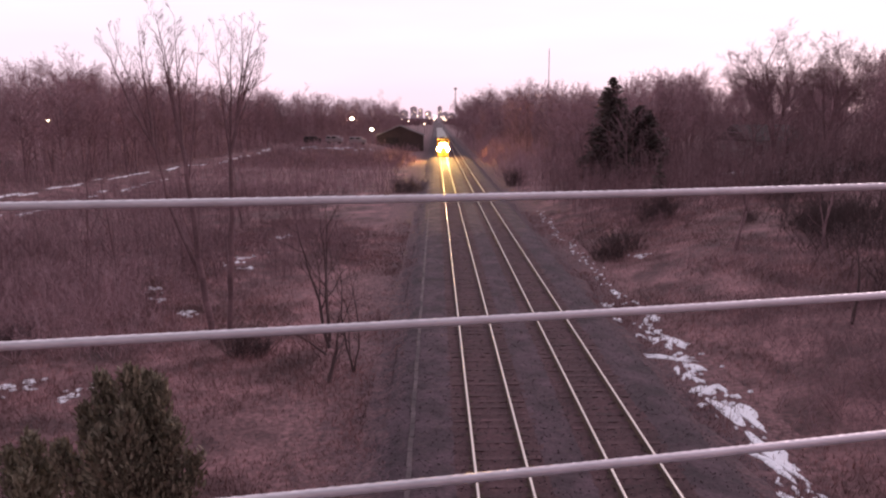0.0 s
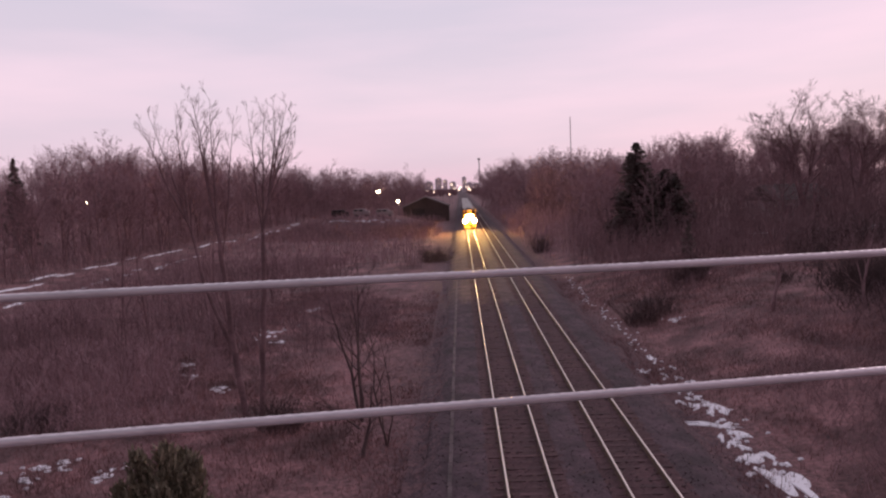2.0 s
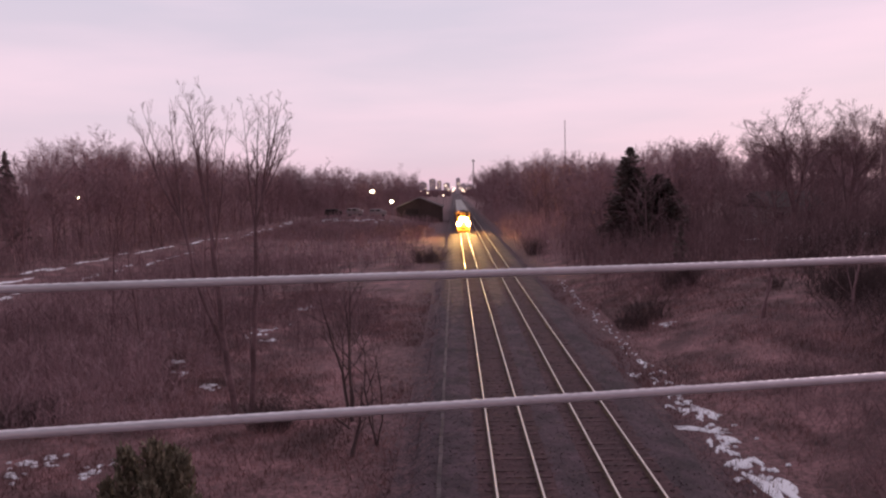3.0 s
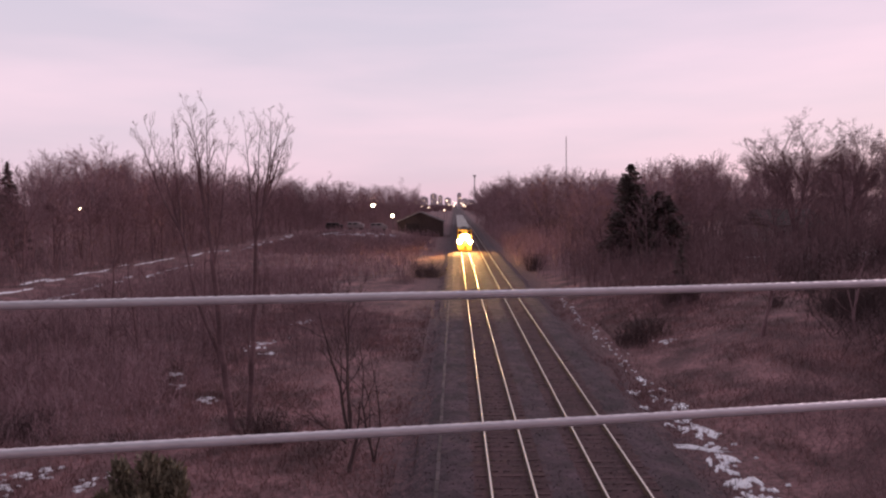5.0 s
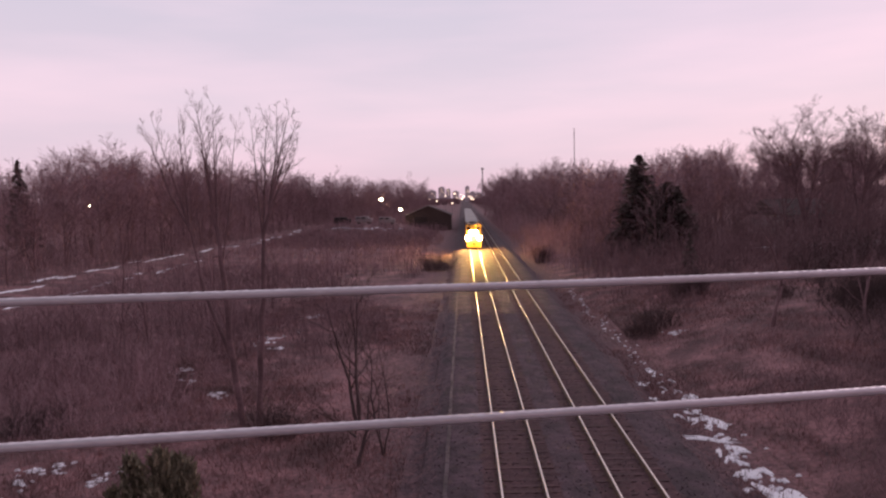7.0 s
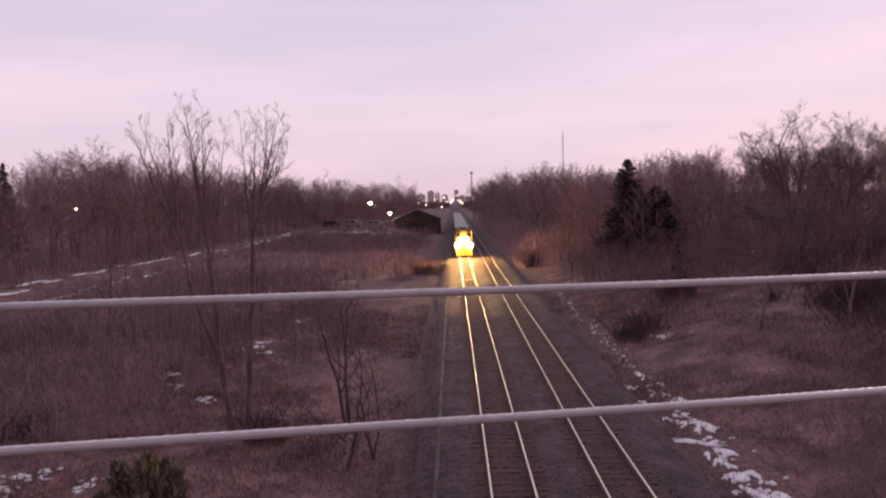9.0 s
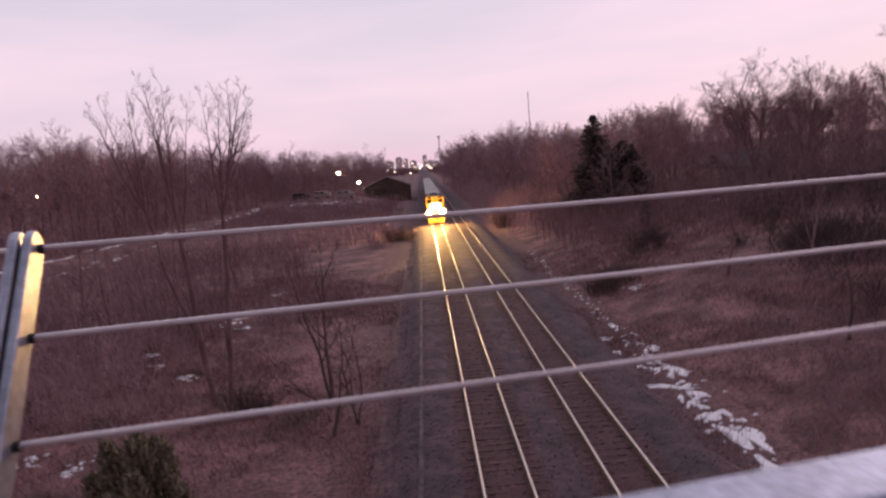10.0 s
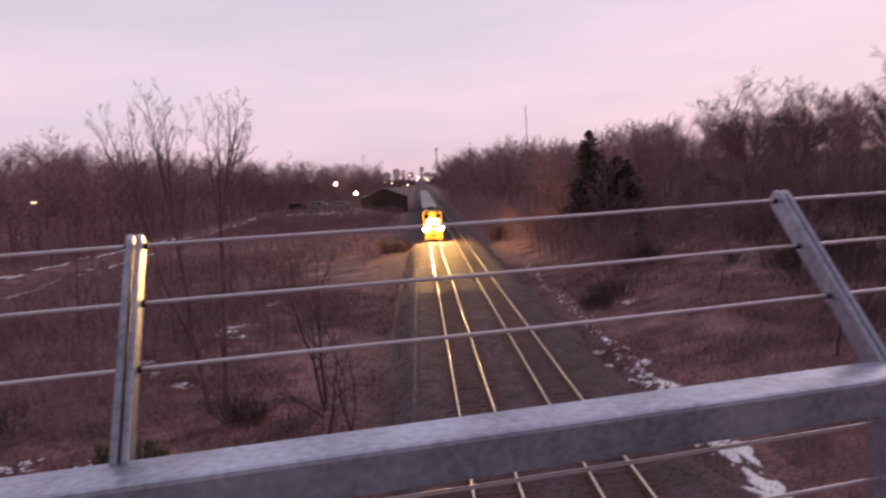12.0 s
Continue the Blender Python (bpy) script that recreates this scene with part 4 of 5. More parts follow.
def juniper(x, y, leaders, seed, label):
    """A many-pointed cedar: upright leaders clothed in steep feathery sprays."""
    rng = np.random.default_rng(seed)
    t = empty("cedar_bush", pose(x, y, float(ground_z(x, y)) - 0.1))
    tagged(t, label, "cedar")
    C, D, S, P0, P1 = [], [], [], [], []
    for lx, ly, h, w in leaders:
        root, tip = np.array([lx * 0.35, ly * 0.35, 0.0]), np.array([lx, ly, h])
        P0.append(root), P1.append(tip)
        n = int(1050 * h * w / 3)
        f = rng.random(n) ** 0.75
        a = rng.uniform(0, 6.283, n)
        rad = 0.52 * w * (1 - f ** 1.7) ** 0.9 * np.sqrt(rng.random(n)) * (1 + 0.45 * np.sin(a * 3 + f * 9 + lx * 5)) + 0.02
        o = np.stack([np.cos(a) * rad, np.sin(a) * rad, 0 * a], 1)
        C.append(root + (tip - root) * (0.06 + 0.94 * f)[:, None] + o + rng.normal(0, 0.09, (n, 3)))
        D.append(np.stack([0.45 * np.cos(a), 0.45 * np.sin(a), np.full(n, 1.0)], 1) + rng.normal(0, 0.28, (n, 3)))
        S.append(rng.uniform(0.09, 0.27, n))
    C, D, S = np.concatenate(C), np.concatenate(D), np.concatenate(S)[:, None]
    D /= np.linalg.norm(D, axis=1, keepdims=True)
    E = np.cross(D, rng.normal(0, 1, D.shape))
    E /= np.linalg.norm(E, axis=1, keepdims=True)
    V = np.stack([C - D * S * 0.4, C + E * S * 0.2, C + D * S * 0.7, C - E * S * 0.2], 1).reshape(-1, 3)
    k = len(P0)
    part("trunk", tubes(P0, P1, np.full(k, 0.06), np.full(k, 0.01), 5), "bark_dark", t)
    part("foliage", (V, np.arange(len(V)).reshape(-1, 4)), "cedar", t)


juniper(-8.0, 17.8, [(0.1, 0, 4.7, 1.7), (0.75, 0.2, 4.3, 1.4), (-0.7, 0.1, 4.5, 1.5), (1.25, -0.2, 3.3, 1.3), (-1.3, 0.2, 3.6, 1.4), (0.3, -0.8, 3.9, 1.5), (-0.4, -0.9, 3.4, 1.5), (0.2, 0.9, 4.2, 1.4), (-1.9, -0.2, 2.6, 1.2), (1.7, 0.1, 2.2, 1.0)], 101, "bushy many-pointed green cedar in the dry field")
juniper(-11.2, 18.6, [(0, 0, 2.4, 1.4), (0.8, 0.1, 2.1, 1.2), (-0.9, 0.3, 1.8, 1.2), (0.2, -0.7, 1.6, 1.3)], 102, "low green cedar beside old snow")
conifer("spruce_tree", 24.2, 97.0, 14.0, 8.4, 103, "needle", "tall dark spruce standing among leafless trees", 14000, 0.66, 0.7)
conifer("spruce_tree", 28.4, 97.5, 9.6, 8.6, 104, "needle", "dark spruce beside a taller one", 11000, 0.55, 0.7)
conifer("spruce_tree", 24.6, 91.0, 5.5, 3.2, 105, "needle", "small dark spruce at the edge of the wood", 6000, 0.5, 0.5)
conifer("spruce_tree", 24.4, 76.0, 4.2, 2.0, 106, "needle", "narrow young spruce on the slope", 2000, 0.8, 0.4)
conifer("spruce_tree", -72.0, 112.0, 16.0, 6.0, 107, "needle", "dark spruce in the far wood", 8000, 0.8, 0.8)
for x, y, hh, ww, sd in ((14.2, 52.6, 2.3, 4.2, 111), (-8.6, 31.6, 2.3, 2.2, 112), (-21.2, 33.2, 1.5, 3.6, 113), (28, 49, 3.4, 4.6, 114), (25.5, 56.0, 1.3, 1.2, 115), (20.4, 64, 3.0, 3.6, 118), (-4.0, 104, 3.0, 4.5, 116), (12.8, 112, 3.0, 3.0, 117)):
    make_thicket("leafless_bush", sd, int(45 * ww * hh ** 0.5), (x - ww / 2, x + ww / 2), (y - ww / 2, y + ww / 2), lambda a, b: (a - x) ** 2 + (b - y) ** 2 < ww * ww / 4, (hh * 0.3, hh * 1.15), "dense dark leafless bush", "bark_dark", 0.5, 0.013)


# ---- old snow ----
def snow_patch(x, y, rx, ry, turn, seed, group):
    rng = np.random.default_rng(seed)
    n = 30
    a = np.arange(n) * 2 * np.pi / n
    rad = 1 + sum(rng.normal(0, 0.5 / k ** 0.85) * np.cos(k * a + rng.uniform(0, 6.28)) for k in range(1, 11))
    rad = np.clip(rad, 0.12, 1.9)
    V, F = [], []
    for fr, up in ((1.0, -0.01), (0.8, 0.035), (0.4, 0.055)):
        px, py = np.cos(a) * rad * fr * rx, np.sin(a) * rad * fr * ry
        wx, wy = x + px * math.cos(turn) - py * math.sin(turn), y + px * math.sin(turn) + py * math.cos(turn)
        V += list(zip(wx, wy, ground_z(wx, wy) + up + rng.normal(0, 0.008, n)))
    V.append((x, y, float(ground_z(x, y)) + 0.06))
    for k in range(2):
        F += [(k * n + i, k * n + (i + 1) % n, (k + 1) * n + (i + 1) % n, (k + 1) * n + i) for i in range(n)]
    F += [(2 * n + i, 2 * n + (i + 1) % n, 3 * n, 3 * n) for i in range(n)]
    bm = bmesh.new()
    vv = [bm.verts.new(v) for v in V]
    for f in F:
        bm.faces.new([vv[i] for i in dict.fromkeys(f)])
    ob = part("snow_patch", bm, "snow")
    return tagged(ob, "patch of old melting snow on brown ground", "snow", group)


rng = np.random.default_rng(7)
for i in range(130):
    y = 19 + 62 * (i / 130) ** 1.3
    big = 0.5 if y < 27 else 1.0 if y < 36 else 0.55
    snow_patch(11.2 + rng.normal(0, 0.35) + 0.015 * (y - 30), y + rng.normal(0, 0.5), rng.uniform(0.05, 0.2) * big, rng.uniform(0.1, 0.5) * big, rng.uniform(-0.9, 0.4), 800 + i, "snow along the ditch")
for i in range(50):
    y = 24 + 15 * rng.random()
    snow_patch(11.3 + rng.normal(0, 0.5), y, rng.uniform(0.04, 0.15), rng.uniform(0.05, 0.25), rng.uniform(-0.9, 0.6), 1000 + i, "snow along the ditch")
for x, y, rx, ry, tn, sd in ((10.5, 30.9, 1.4, 0.17, -0.5, 301), (11.3, 24.6, 0.42, 1.5, 0.1, 302), (10.9, 20.9, 0.50, 1.4, 0.12, 303), (10.7, 18.2, 0.42, 1.1, 0.1, 312), (11.7, 33.4, 0.34, 0.6, 0.5, 304), (11.7, 29.2, 0.26, 0.45, 0.6, 305), (10.0, 36.9, 0.16, 0.4, 0.2, 306), (10.1, 39.9, 0.2, 0.5, 0.3, 307), (11.2, 27.0, 0.36, 0.5, 0.6, 308), (12.1, 32.5, 0.3, 0.5, 0.2, 309), (12.0, 37.0, 0.3, 0.6, 0, 310), (11.4, 42.6, 0.22, 0.6, 0.1, 311)):
    snow_patch(x, y, rx, ry, tn, sd, "snow along the ditch")
for x, y, sp, cnt in FIELD_SNOW:
    for i in range(int(cnt * 1.6)):
        big = 2.0 if i < 2 else 1.0
        snow_patch(x + rng.normal(0, sp) * (i > 1), y + rng.normal(0, sp * 1.2) * (i > 0), rng.uniform(0.05, 0.19) * big, rng.uniform(0.04, 0.14) * big, rng.uniform(-0.7, 0.7), int(400 + i + abs(x) * 20), "snow in the field")
for i in range(46):
    y = 64 + i * 3.6
    if math.sin(i * 1.9) > -0.35:
        snow_patch(-51.5 + 2.0 * math.sin(y * 0.045) + rng.normal(0, 0.6), y, rng.uniform(0.25, 0.8), rng.uniform(1.2, 3.0), rng.normal(0, 0.08), 500 + i, "snow along the trail")
for i in range(14):
    snow_patch(-46.5 + rng.normal(0, 0.5), 66 + i * 4.2, rng.uniform(0.2, 0.5), rng.uniform(0.7, 2.0), rng.normal(0, 0.1), 560 + i, "snow along the trail")
for i in range(12):
    snow_patch(-41 + i * 2.0, 205 + rng.normal(0, 2), rng.uniform(0.7, 1.5), rng.uniform(0.8, 2.2), 0, 600 + i, "snow on the lot")
for x, y in ((41.7, 85.1), (42.4, 86), (38, 90), (47, 82), (50, 84)):
    snow_patch(x, y, 1.2, 1.6, 0.3, int(700 + x), "snow on the hill")


# ---- the far end: shed, lamps, masts, city ----
def make_shed():
    x, y, w, ln, eave, peak = -11.6, 231.0, 7.6, 14.0, 4.0, 7.1
    z = float(ground_z(x, y)) - 0.3
    t = empty("gabled_shed", pose(x, y, 0))
    tagged(t, "dark gabled shed with a pale roof edge beside the line", "shed")
    bm = bmesh.new()
    front = [(-w, 0, z), (w, 0, z), (w, 0, eave), (0, 0, peak), (-w, 0, eave)]
    a = [bm.verts.new(v) for v in front]
    b = [bm.verts.new((v[0], ln, v[2])) for v in front]
    bm.faces.new(a), bm.faces.new(b[::-1])
    for i in (0, 1, 4):
        bm.faces.new((a[i], b[i], b[(i + 1) % 5], a[(i + 1) % 5]))
    part("wall", bm, "shed", t)
    for s in (-1, 1):
        bm = bmesh.new()
        run = math.hypot(w + 0.5, peak - eave + 0.2)
        tilt = math.atan2(peak - eave, w)
        box(bm, (s * (w + 0.5) / 2, ln / 2 - 0.3, (peak + eave) / 2 + 0.05), (run, ln + 0.8, 0.16), 0.0, Euler((0, s * tilt, 0)).to_matrix())
        part("roof", bm, "roof", t)
        bm = bmesh.new()
        box(bm, (s * (w + 0.5) / 2, -0.75, (peak + eave) / 2 + 0.12), (run, 0.12, 0.34), 0.0, Euler((0, s * tilt, 0)).to_matrix())
        part("bargeboard", bm, "house", t, "pale bargeboard along the gable")
    bm = bmesh.new()
    box(bm, (-2.5, -0.06, 1.7), (4.2, 0.1, 3.6), 0.02)
    part("door", bm, "roof", t)


def lamp_pole(x, y, h, label, head=0.42):
    z = float(ground_z(x, y)) - 0.1
    t = empty("yard_lamp", pose(x, y, z))
    tagged(t, label, "lamp", "yard lamps")
    bm = bmesh.new()
    cyl(bm, (0, 0, (h - z) / 2), (0, 0, 1), 0.13, h - z, 10, 0.07)
    part("pole", bm, "mast", t)
    bm = bmesh.new()
    cyl(bm, (0, -0.5, h - z), (0, 1, 0.1), 0.05, 1.1, 8)
    part("arm", bm, "mast", t)
    bm = bmesh.new()
    bmesh.ops.create_icosphere(bm, subdivisions=2, radius=head, matrix=Matrix.Translation((0, -1.1, h - z - 0.1)) @ Matrix.Diagonal((1, 1, 0.8, 1)))
    part("lamp_head", bm, "lamp", t)


make_shed()


def parked_van(x, y, turn, paint):
    t = empty("parked_van", pose(x, y, float(ground_z(x, y)), 0, 0, turn))
    tagged(t, "pale van parked on the lot under the lamps", "van", "parked vans")
    bm = bmesh.new()
    box(bm, (0, 0, 1.15), (5.2, 1.95, 1.3), 0.15)
    box(bm, (-0.5, 0, 2.0), (3.9, 1.8, 0.7), 0.15)
    part("body", bm, paint, t)
    for wx in (-1.6, 0.0):
        bm = bmesh.new()
        box(bm, (wx, -0.93, 1.95), (1.2, 0.06, 0.5), 0.02)
        part("window", bm, "glass", t)
    for wx in (-1.6, 1.6):
        for wy in (-0.9, 0.9):
            bm = bmesh.new()
            cyl(bm, (wx, wy, 0.36), (0, 1, 0), 0.36, 0.24, 16)
            part("wheel", bm, "steel_dark", t)


parked_van(-23.5, 214.0, 3, "house")
parked_van(-31.0, 217.0, -4, "house")
parked_van(-37.5, 216.0, 2, "roof")
lamp_pole(-32.63, 279.0, 9.6, "tall pole with a bright warm yard lamp", 0.75)
lamp_pole(-20.35, 228.0, 6.3, "pole with a warm lamp beside the shed", 0.5)
lamp_pole(-90.0, 167.0, 9.9, "pole with a small warm lamp among the trees", 0.42)


def lattice(name, x, y, h, w, label):
    t = empty(name, pose(x, y, -1))
    tagged(t, label, "mast")
    P0, P1 = [], []
    for k in range(3):
        a, b = k * 2.094, (k + 1) * 2.094
        P0.append((w * math.cos(a), w * math.sin(a), 0)), P1.append((w * 0.6 * math.cos(a), w * 0.6 * math.sin(a), h))
        for i in range(14):
            P0.append((w * math.cos(a), w * math.sin(a), h * i / 14)), P1.append((w * 0.9 * math.cos(b), w * 0.9 * math.sin(b), h * (i + 1) / 14))
    n = len(P0)
    part("frame", tubes(P0, P1, np.full(n, 0.35), np.full(n, 0.35), 4), "mast", t)
    return t


m1 = lattice("radio_mast", 238, 1500, 150, 0.7, "very tall thin radio mast on the skyline")
m2 = lattice("cell_tower", 42, 1498, 71, 1.3, "lattice tower with antennas on the skyline")
bm = bmesh.new()
for i in range(6):
    a = i * math.pi / 3
    box(bm, (2.6 * math.cos(a), 2.6 * math.sin(a), 69), (0.8, 0.8, 4.5))
part("antenna", bm, "mast", m2)


def make_city():
    rng = np.random.default_rng(17)
    spots = [(-84, 14, 20), (-66, 16, 24), (-46, 14, 31), (-32, 10, 27), (-16, 14, 22), (9, 9, 32), (20, 12, 20), (-104, 20, 17), (34, 16, 17)]
    for x, w, h in spots:
        t = empty("city_building", pose(x, 1500 + rng.uniform(0, 40), -1))
        tagged(t, "distant city building on the skyline, haze put into its colour", "building", "city skyline")
        # walls and roofs share the colour with the haze painted in
        bm = bmesh.new()
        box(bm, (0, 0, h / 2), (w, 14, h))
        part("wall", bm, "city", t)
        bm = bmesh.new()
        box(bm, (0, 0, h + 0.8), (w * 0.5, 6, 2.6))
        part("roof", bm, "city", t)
        for i in range(4):
            bm = bmesh.new()
            box(bm, (rng.uniform(-w * 0.4, w * 0.4), -7.1, h * rng.uniform(0.45, 0.95)), (1.0, 0.2, 0.9))
            part("window", bm, "city_lamp", t, "lit window")
    spots = [(rng.uniform(-95, 26), rng.uniform(700, 1300), rng.uniform(4, 15)) for i in range(22)]
    # nearer ones beside the line
    for x, y, z in spots + [(-0.8, 450, 9.4), (5.4, 450, 9.6), (-5.4, 450, 12.8), (-7.0, 450, 6.7), (-11.3, 450, 11.6)]:
        t = empty("street_lamp", pose(x, y, -1))
        tagged(t, "far warm street lamp at the edge of the city", "street lamp", "street lamps")
        bm = bmesh.new()
        cyl(bm, (0, 0, z / 2), (0, 0, 1), 0.12, z, 6)
        part("pole", bm, "mast", t)
        bm = bmesh.new()
        bmesh.ops.create_icosphere(bm, subdivisions=1, radius=rng.uniform(0.55, 1.0) * (1 if y > 500 else 0.7), matrix=Matrix.Translation((0, 0, z)))
        part("lamp_head", bm, "city_lamp", t)
    # far wooded ridge under the city
    P = rng.uniform(0, 1, (2600, 2))
    x, y = -420 + 840 * P[:, 0], 560 + 700 * P[:, 1]
    ok = (np.abs(x - 3.8) > 9) & ((np.abs(x + 30) > 60) | (y > 900))
    x, y = x[ok], y[ok]
    n = len(x)
    h = rng.uniform(6, 10.5, n) + np.where(np.abs(x + 30) > 70, 4, 0)
    b = np.stack([x, y, np.full(n, -1.2)], 1)
    P0, P1, R0, R1 = [], [], [], []
    for k in range(7):
        e = b + np.concatenate([rng.normal(0, 1.8, (n, 2)), (h * rng.uniform(0.7, 1.0, n))[:, None]], 1)
        P0.append(b), P1.append(e), R0.append(np.full(n, 0.5)), R1.append(np.full(n, 0.5))
    tagged(part("far_tree_belt", tubes(np.concatenate(P0), np.concatenate(P1), np.concatenate(R0), np.concatenate(R1), 3), "twig"), "low belt of leafless trees before the city", "woods", kind="stuff")


make_city()


def make_house():
    x, y = HOUSE
    z = float(ground_z(x, y)) - 0.2
    t = empty("house", pose(x, y, z, 0, 0, 12))
    tagged(t, "pale house half hidden by trees on the hill", "house")
    bm = bmesh.new()
    box(bm, (0, 0, 1.5), (9, 7, 3.0))
    part("wall", bm, "house", t)
    bm = bmesh.new()
    v = [bm.verts.new(p) for p in ((-4.9, -3.9, 2.95), (4.9, -3.9, 2.95), (4.9, 3.9, 2.95), (-4.9, 3.9, 2.95), (-4.9, 0, 5.2), (4.9, 0, 5.2))]
    for f in ((0, 1, 5, 4), (2, 3, 4, 5), (0, 4, 3), (1, 2, 5), (3, 2, 1, 0)):
        bm.faces.new([v[i] for i in f])
    part("roof", bm, "roof", t)
    for wx in (-2.6, 2.2):
        bm = bmesh.new()
        box(bm, (wx, -3.53, 1.6), (1.2, 0.08, 1.2), 0.02)
        part("window", bm, "glass", t)


make_house()


# ---- the train ----
def make_locomotive():
    """A hood locomotive whose front faces the bridge; its origin is under the front plate, on the rail."""
    t = empty("locomotive", pose(1.971, 178, 0))
    tagged(t, "freight locomotive with lit headlights, its front coloured like their yellow glow", "locomotive")
    bm = bmesh.new()
    box(bm, (0, 11, 1.35), (2.9, 21.4, 0.42), 0.04)
    part("underframe", bm, "steel_dark", t)
    # nose, cab, lamp box, pilot beam and plough carry the glow as yellow colour
    bm = bmesh.new()
    box(bm, (0, 1.75, 2.16), (1.9, 2.1, 1.22), 0.16)
    part("nose", bm, "loco_glow_yellow", t, "blunt nose in the yellow of the headlight glow")
    cab = bmesh.new()
    box(cab, (0, 4.2, 3.0), (3.05, 2.9, 2.9), 0.12)
    cab = part("cab", cab, "loco_glow_yellow", t)
    for wx in (-0.95, 0.95):
        bm = bmesh.new()
        box(bm, (wx, 2.74, 3.75), (0.8, 0.06, 0.7), 0.02)
        part("windscreen", bm, "glass", cab)
    bm = bmesh.new()
    box(bm, (0, 4.2, 4.52), (3.0, 3.2, 0.16), 0.06)
    part("cab_roof", bm, "loco", cab)
    bm = bmesh.new()
    box(bm, (0, 13.2, 2.95), (1.95, 15.0, 2.8), 0.12)
    part("hood", bm, "loco", t)
    for y in (9, 13, 17.5):
        bm = bmesh.new()
        cyl(bm, (0, y, 4.42), (0, 0, 1), 0.7, 0.25, 20)
        part("roof_fan", bm, "steel_dark", t)
    # lamps: a lens recessed in an added beam-narrowing tube; an added glowing bezel imitates the glare
    for x in (-0.42, 0.42):
        lamp_unit(t, "headlight", x, 0.72, 2.95, 0.16, 1.5)
    bm = bmesh.new()
    box(bm, (0, 1.5, 2.95), (1.7, 1.56, 0.7), 0.1)
    part("headlight_box", bm, "loco_glow_yellow", t)
    for x in (-1.1, 1.1):
        lamp_unit(t, "ditch_light", x, 0.24, 1.96, 0.16, 1.5)
    for x in (-0.85, 0.85):
        bm = bmesh.new()
        box(bm, (x, 2.66, 4.33), (0.55, 0.1, 0.24), 0.02)
        part("number_board", bm, "glass", t)
    bm = bmesh.new()
    box(bm, (0, 0.3, 1.35), (2.9, 0.14, 0.55), 0.03)
    part("pilot_beam", bm, "loco_glow_yellow", t)
    bm = bmesh.new()
    for s in (-1, 1):
        box(bm, (s * 0.7, 0.12, 0.55), (1.4, 0.08, 0.85), 0.02, Euler((radians(-14), 0, s * radians(-16))).to_matrix())
    part("snow_plough", bm, "loco_glow_yellow", t)
    bm = bmesh.new()
    box(bm, (0, -0.15, 0.9), (0.32, 0.7, 0.3), 0.05)
    part("coupler", bm, "steel_dark", t)
    for s in (-1, 1):
        P0, P1 = [], []
        for y in (0.3, 0.9, 1.6, 2.4):
            P0.append((s * 1.38, y, 1.5)), P1.append((s * 1.38, y, 2.5))
        P0.append((s * 1.38, 0.3, 2.5)), P1.append((s * 1.38, 2.4, 2.5))
        P0.append((s * 1.38, 0.3, 2.5)), P1.append((s * 0.4, 0.3, 2.5))
        part("handrail", tubes(P0, P1, np.full(6, 0.02), np.full(6, 0.02), 6), "galv", t)
    bm = bmesh.new()
    box(bm, (0, 11, 0.75), (2.4, 5.5, 0.8), 0.2)
    part("fuel_tank", bm, "steel_dark", t)
    wheels = []
    for y0 in (3.6, 18.4):
        bm = bmesh.new()
        for s in (-1, 1):
            box(bm, (s * 1.0, y0, 0.62), (0.16, 4.8, 0.42), 0.05)
        part("bogie_frame", bm, "steel_dark", t)
        for dy in (-1.7, 0, 1.7):
            bm = bmesh.new()
            cyl(bm, (0, 0, 0), (1, 0, 0), 0.09, 1.7, 12)
            for s in (-1, 1):
                cyl(bm, (s * 0.75, 0, 0), (1, 0, 0), 0.5, 0.13, 28)
                cyl(bm, (s * 0.69, 0, 0), (1, 0, 0), 0.53, 0.025, 28)
            wh = part("wheelset", bm, "steel_dark", t)
            wh.matrix_basis = pose(0, y0 + dy, 0.5)
            wheels.append((wh, y0 + dy))
    return t, wheels


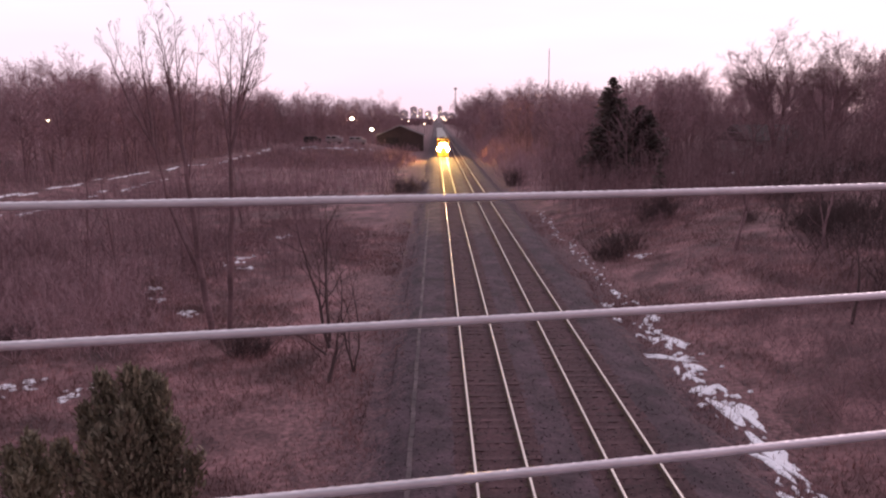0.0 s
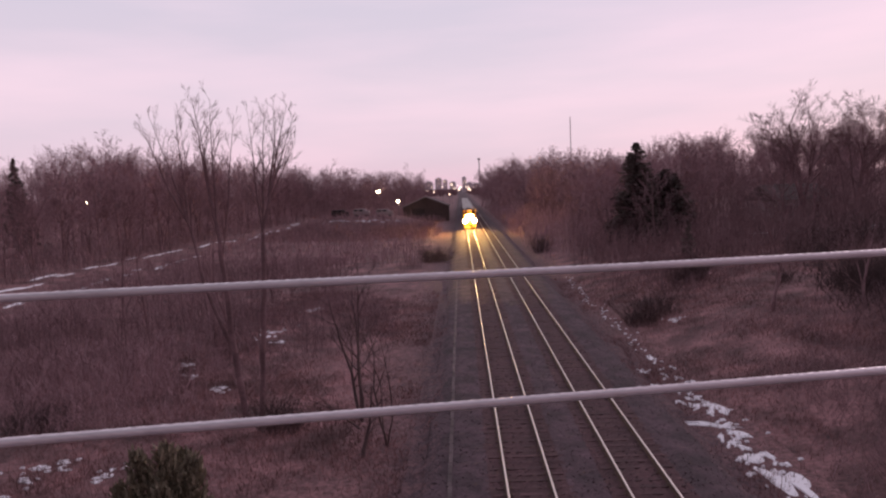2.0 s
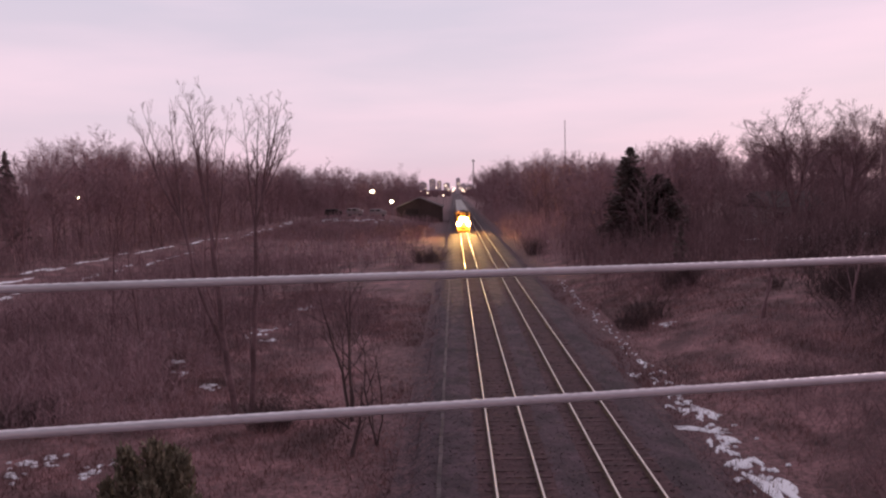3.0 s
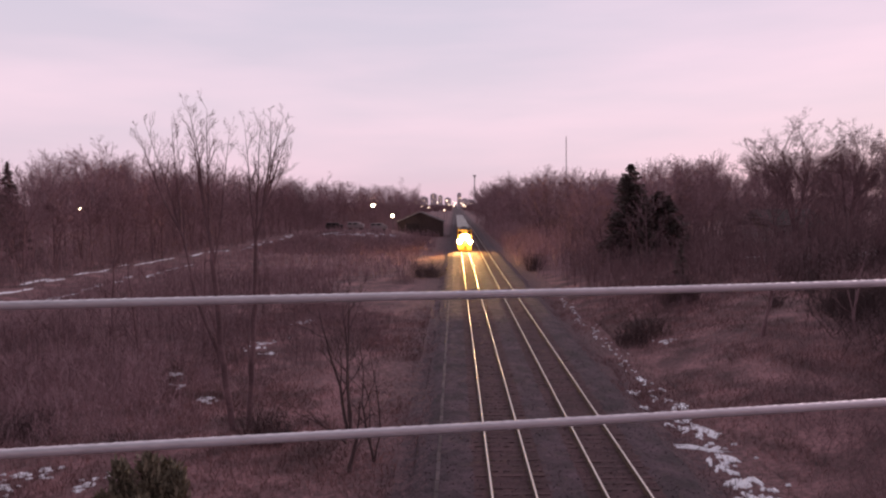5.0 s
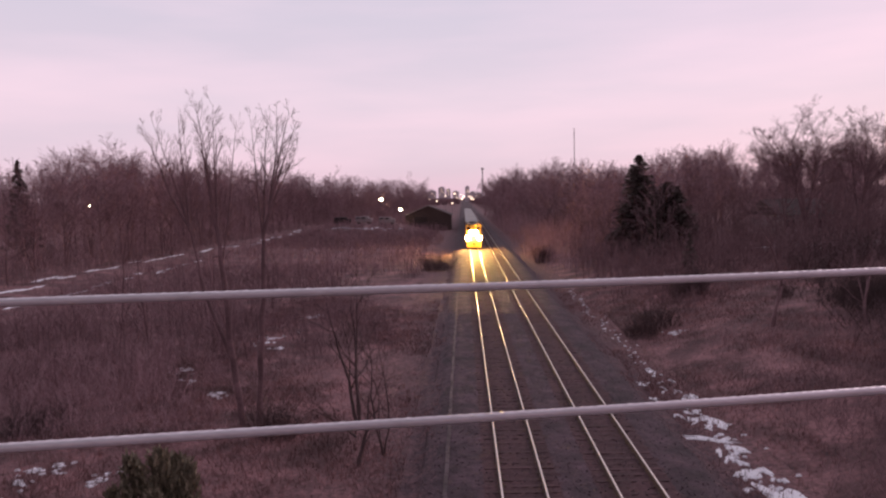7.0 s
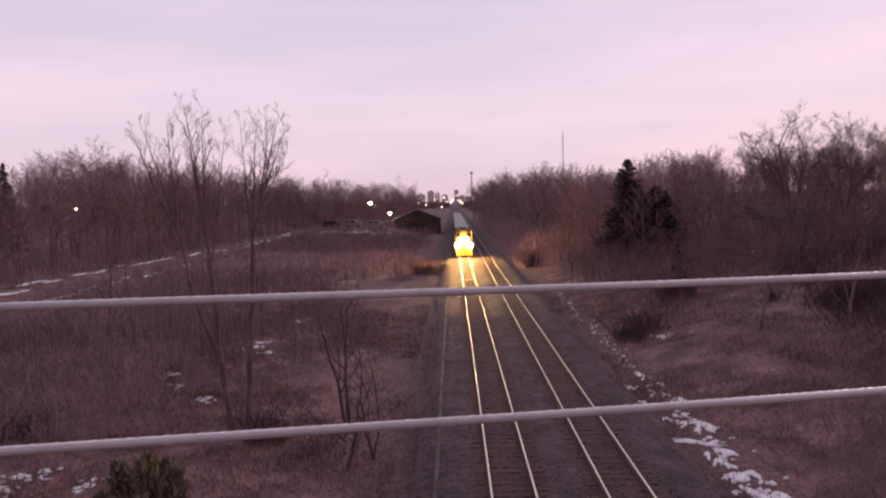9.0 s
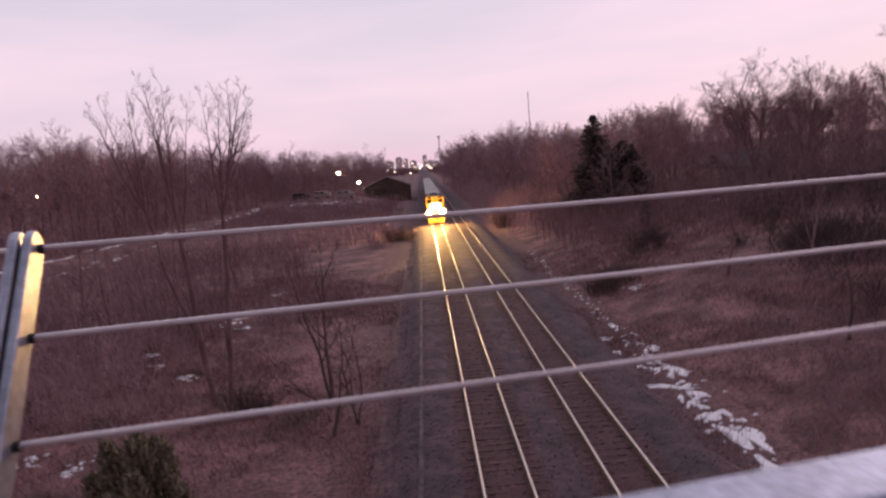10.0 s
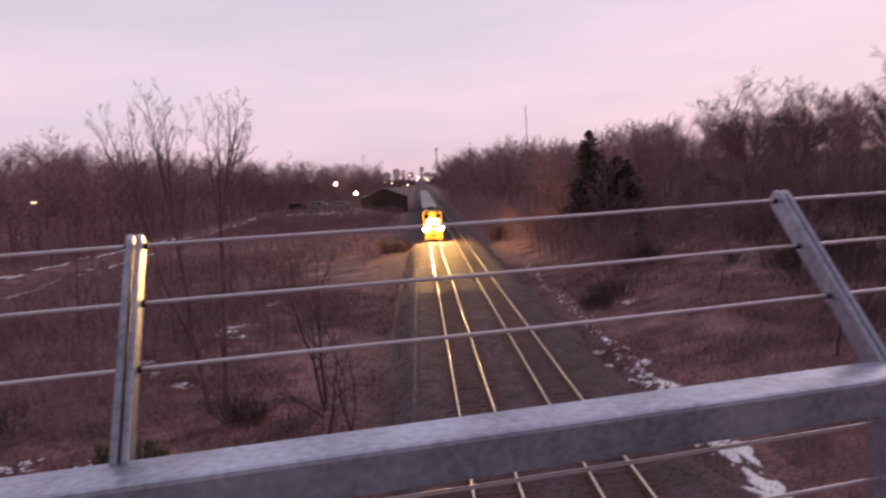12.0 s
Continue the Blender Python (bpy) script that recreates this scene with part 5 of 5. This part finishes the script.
def lamp_unit(parent, name, x, y, z, r, dep):
    """A round lamp that faces -y: a lens sunk in a long tube that narrows its beam, and a flared bezel added to glow as
    glare.
    """
    k = 20
    ring = lambda yy, rr: [(x + rr * math.cos(i * 2 * math.pi / k), y + yy, z + rr * math.sin(i * 2 * math.pi / k)) for i in range(k)]
    quads = lambda n: [(s * k + i, s * k + (i + 1) % k, (s + 1) * k + (i + 1) % k, (s + 1) * k + i) for s in range(n) for i in range(k)]
    V = ring(dep - 0.2, r) + ring(-0.26, r * 1.04) + ring(-0.26, r * 1.2) + ring(dep - 0.19, r * 1.2) + ring(dep - 0.19, 0.002)
    h = part(name, (V, quads(4)), "loco", parent)
    bm = bmesh.new()
    cyl(bm, (x, y + dep - 0.27, z), (0, 1, 0), r * 0.985, 0.02, k)
    part("lens", bm, "beam", h, "glowing warm white lens")
    part("bezel", (ring(-0.25, r * 1.22) + ring(-0.2, r * 1.9) + ring(0.0, r * 2.5) + ring(0.06, r * 2.5), quads(3)), "spill", h, "added glowing ring that stands in for the headlight glare")


LOCO, WHEELS = make_locomotive()


def make_car():
    """A covered freight car; its origin is under its front end, on the rail."""
    t = empty("freight_car", pose(1.971, 200, 0))
    tagged(t, "rusty covered freight car with a pale roof behind the locomotive", "freight car", "freight cars")
    bm = bmesh.new()
    box(bm, (0, 8, 2.65), (2.95, 15.4, 3.0), 0.05)
    part("body", bm, "car_side", t)
    bm = bmesh.new()
    box(bm, (0, 8, 4.22), (3.0, 15.6, 0.18), 0.06)
    box(bm, (0, 8, 4.36), (0.7, 15.6, 0.08), 0.01)
    part("roof", bm, "car_roof", t)
    for i in range(12):
        for s in (-1, 1):
            bm = bmesh.new()
            box(bm, (s * 1.5, 1.0 + i * 1.27, 2.65), (0.06, 0.1, 2.9))
            part("rib", bm, "car_side", t)
    bm = bmesh.new()
    box(bm, (0, 8, 1.05), (2.6, 16.0, 0.3), 0.03)
    part("underframe", bm, "steel_dark", t)
    for y in (2.2, 13.8):
        bm = bmesh.new()
        for s in (-1, 1):
            box(bm, (s * 0.98, y, 0.5), (0.14, 2.2, 0.34), 0.04)
            for dy in (-0.85, 0.85):
                cyl(bm, (s * 0.75, y + dy, 0.42), (1, 0, 0), 0.42, 0.12, 20)
        part("bogie", bm, "steel_dark", t)
    return t


CARS = [make_car()]
for k in range(9):
    CARS.append(copy_thing(CARS[0], pose(1.971, 217 + 16.8 * k, 0)))


# ---- what moves ----
def motions():
    def way(t):
        return 7.2 * t - 0.115 * t * t
    walk(LOCO, [(t, pose(1.971, 178.0 - way(t), 0)) for t in (0, 2, 4, 6, 8, 10, 12)])
    for k, car in enumerate(CARS):
        walk(car, [(t, pose(1.971, 178.0 + 22.6 + 16.8 * k - way(t), 0)) for t in (0, 2, 4, 6, 8, 10, 12)])
    for wh, y in WHEELS:
        walk(wh, [(k * 0.1, pose(0, y, 0.5, math.degrees(way(k * 0.1) / 0.5), 0, 0)) for k in range(121)])


motions()
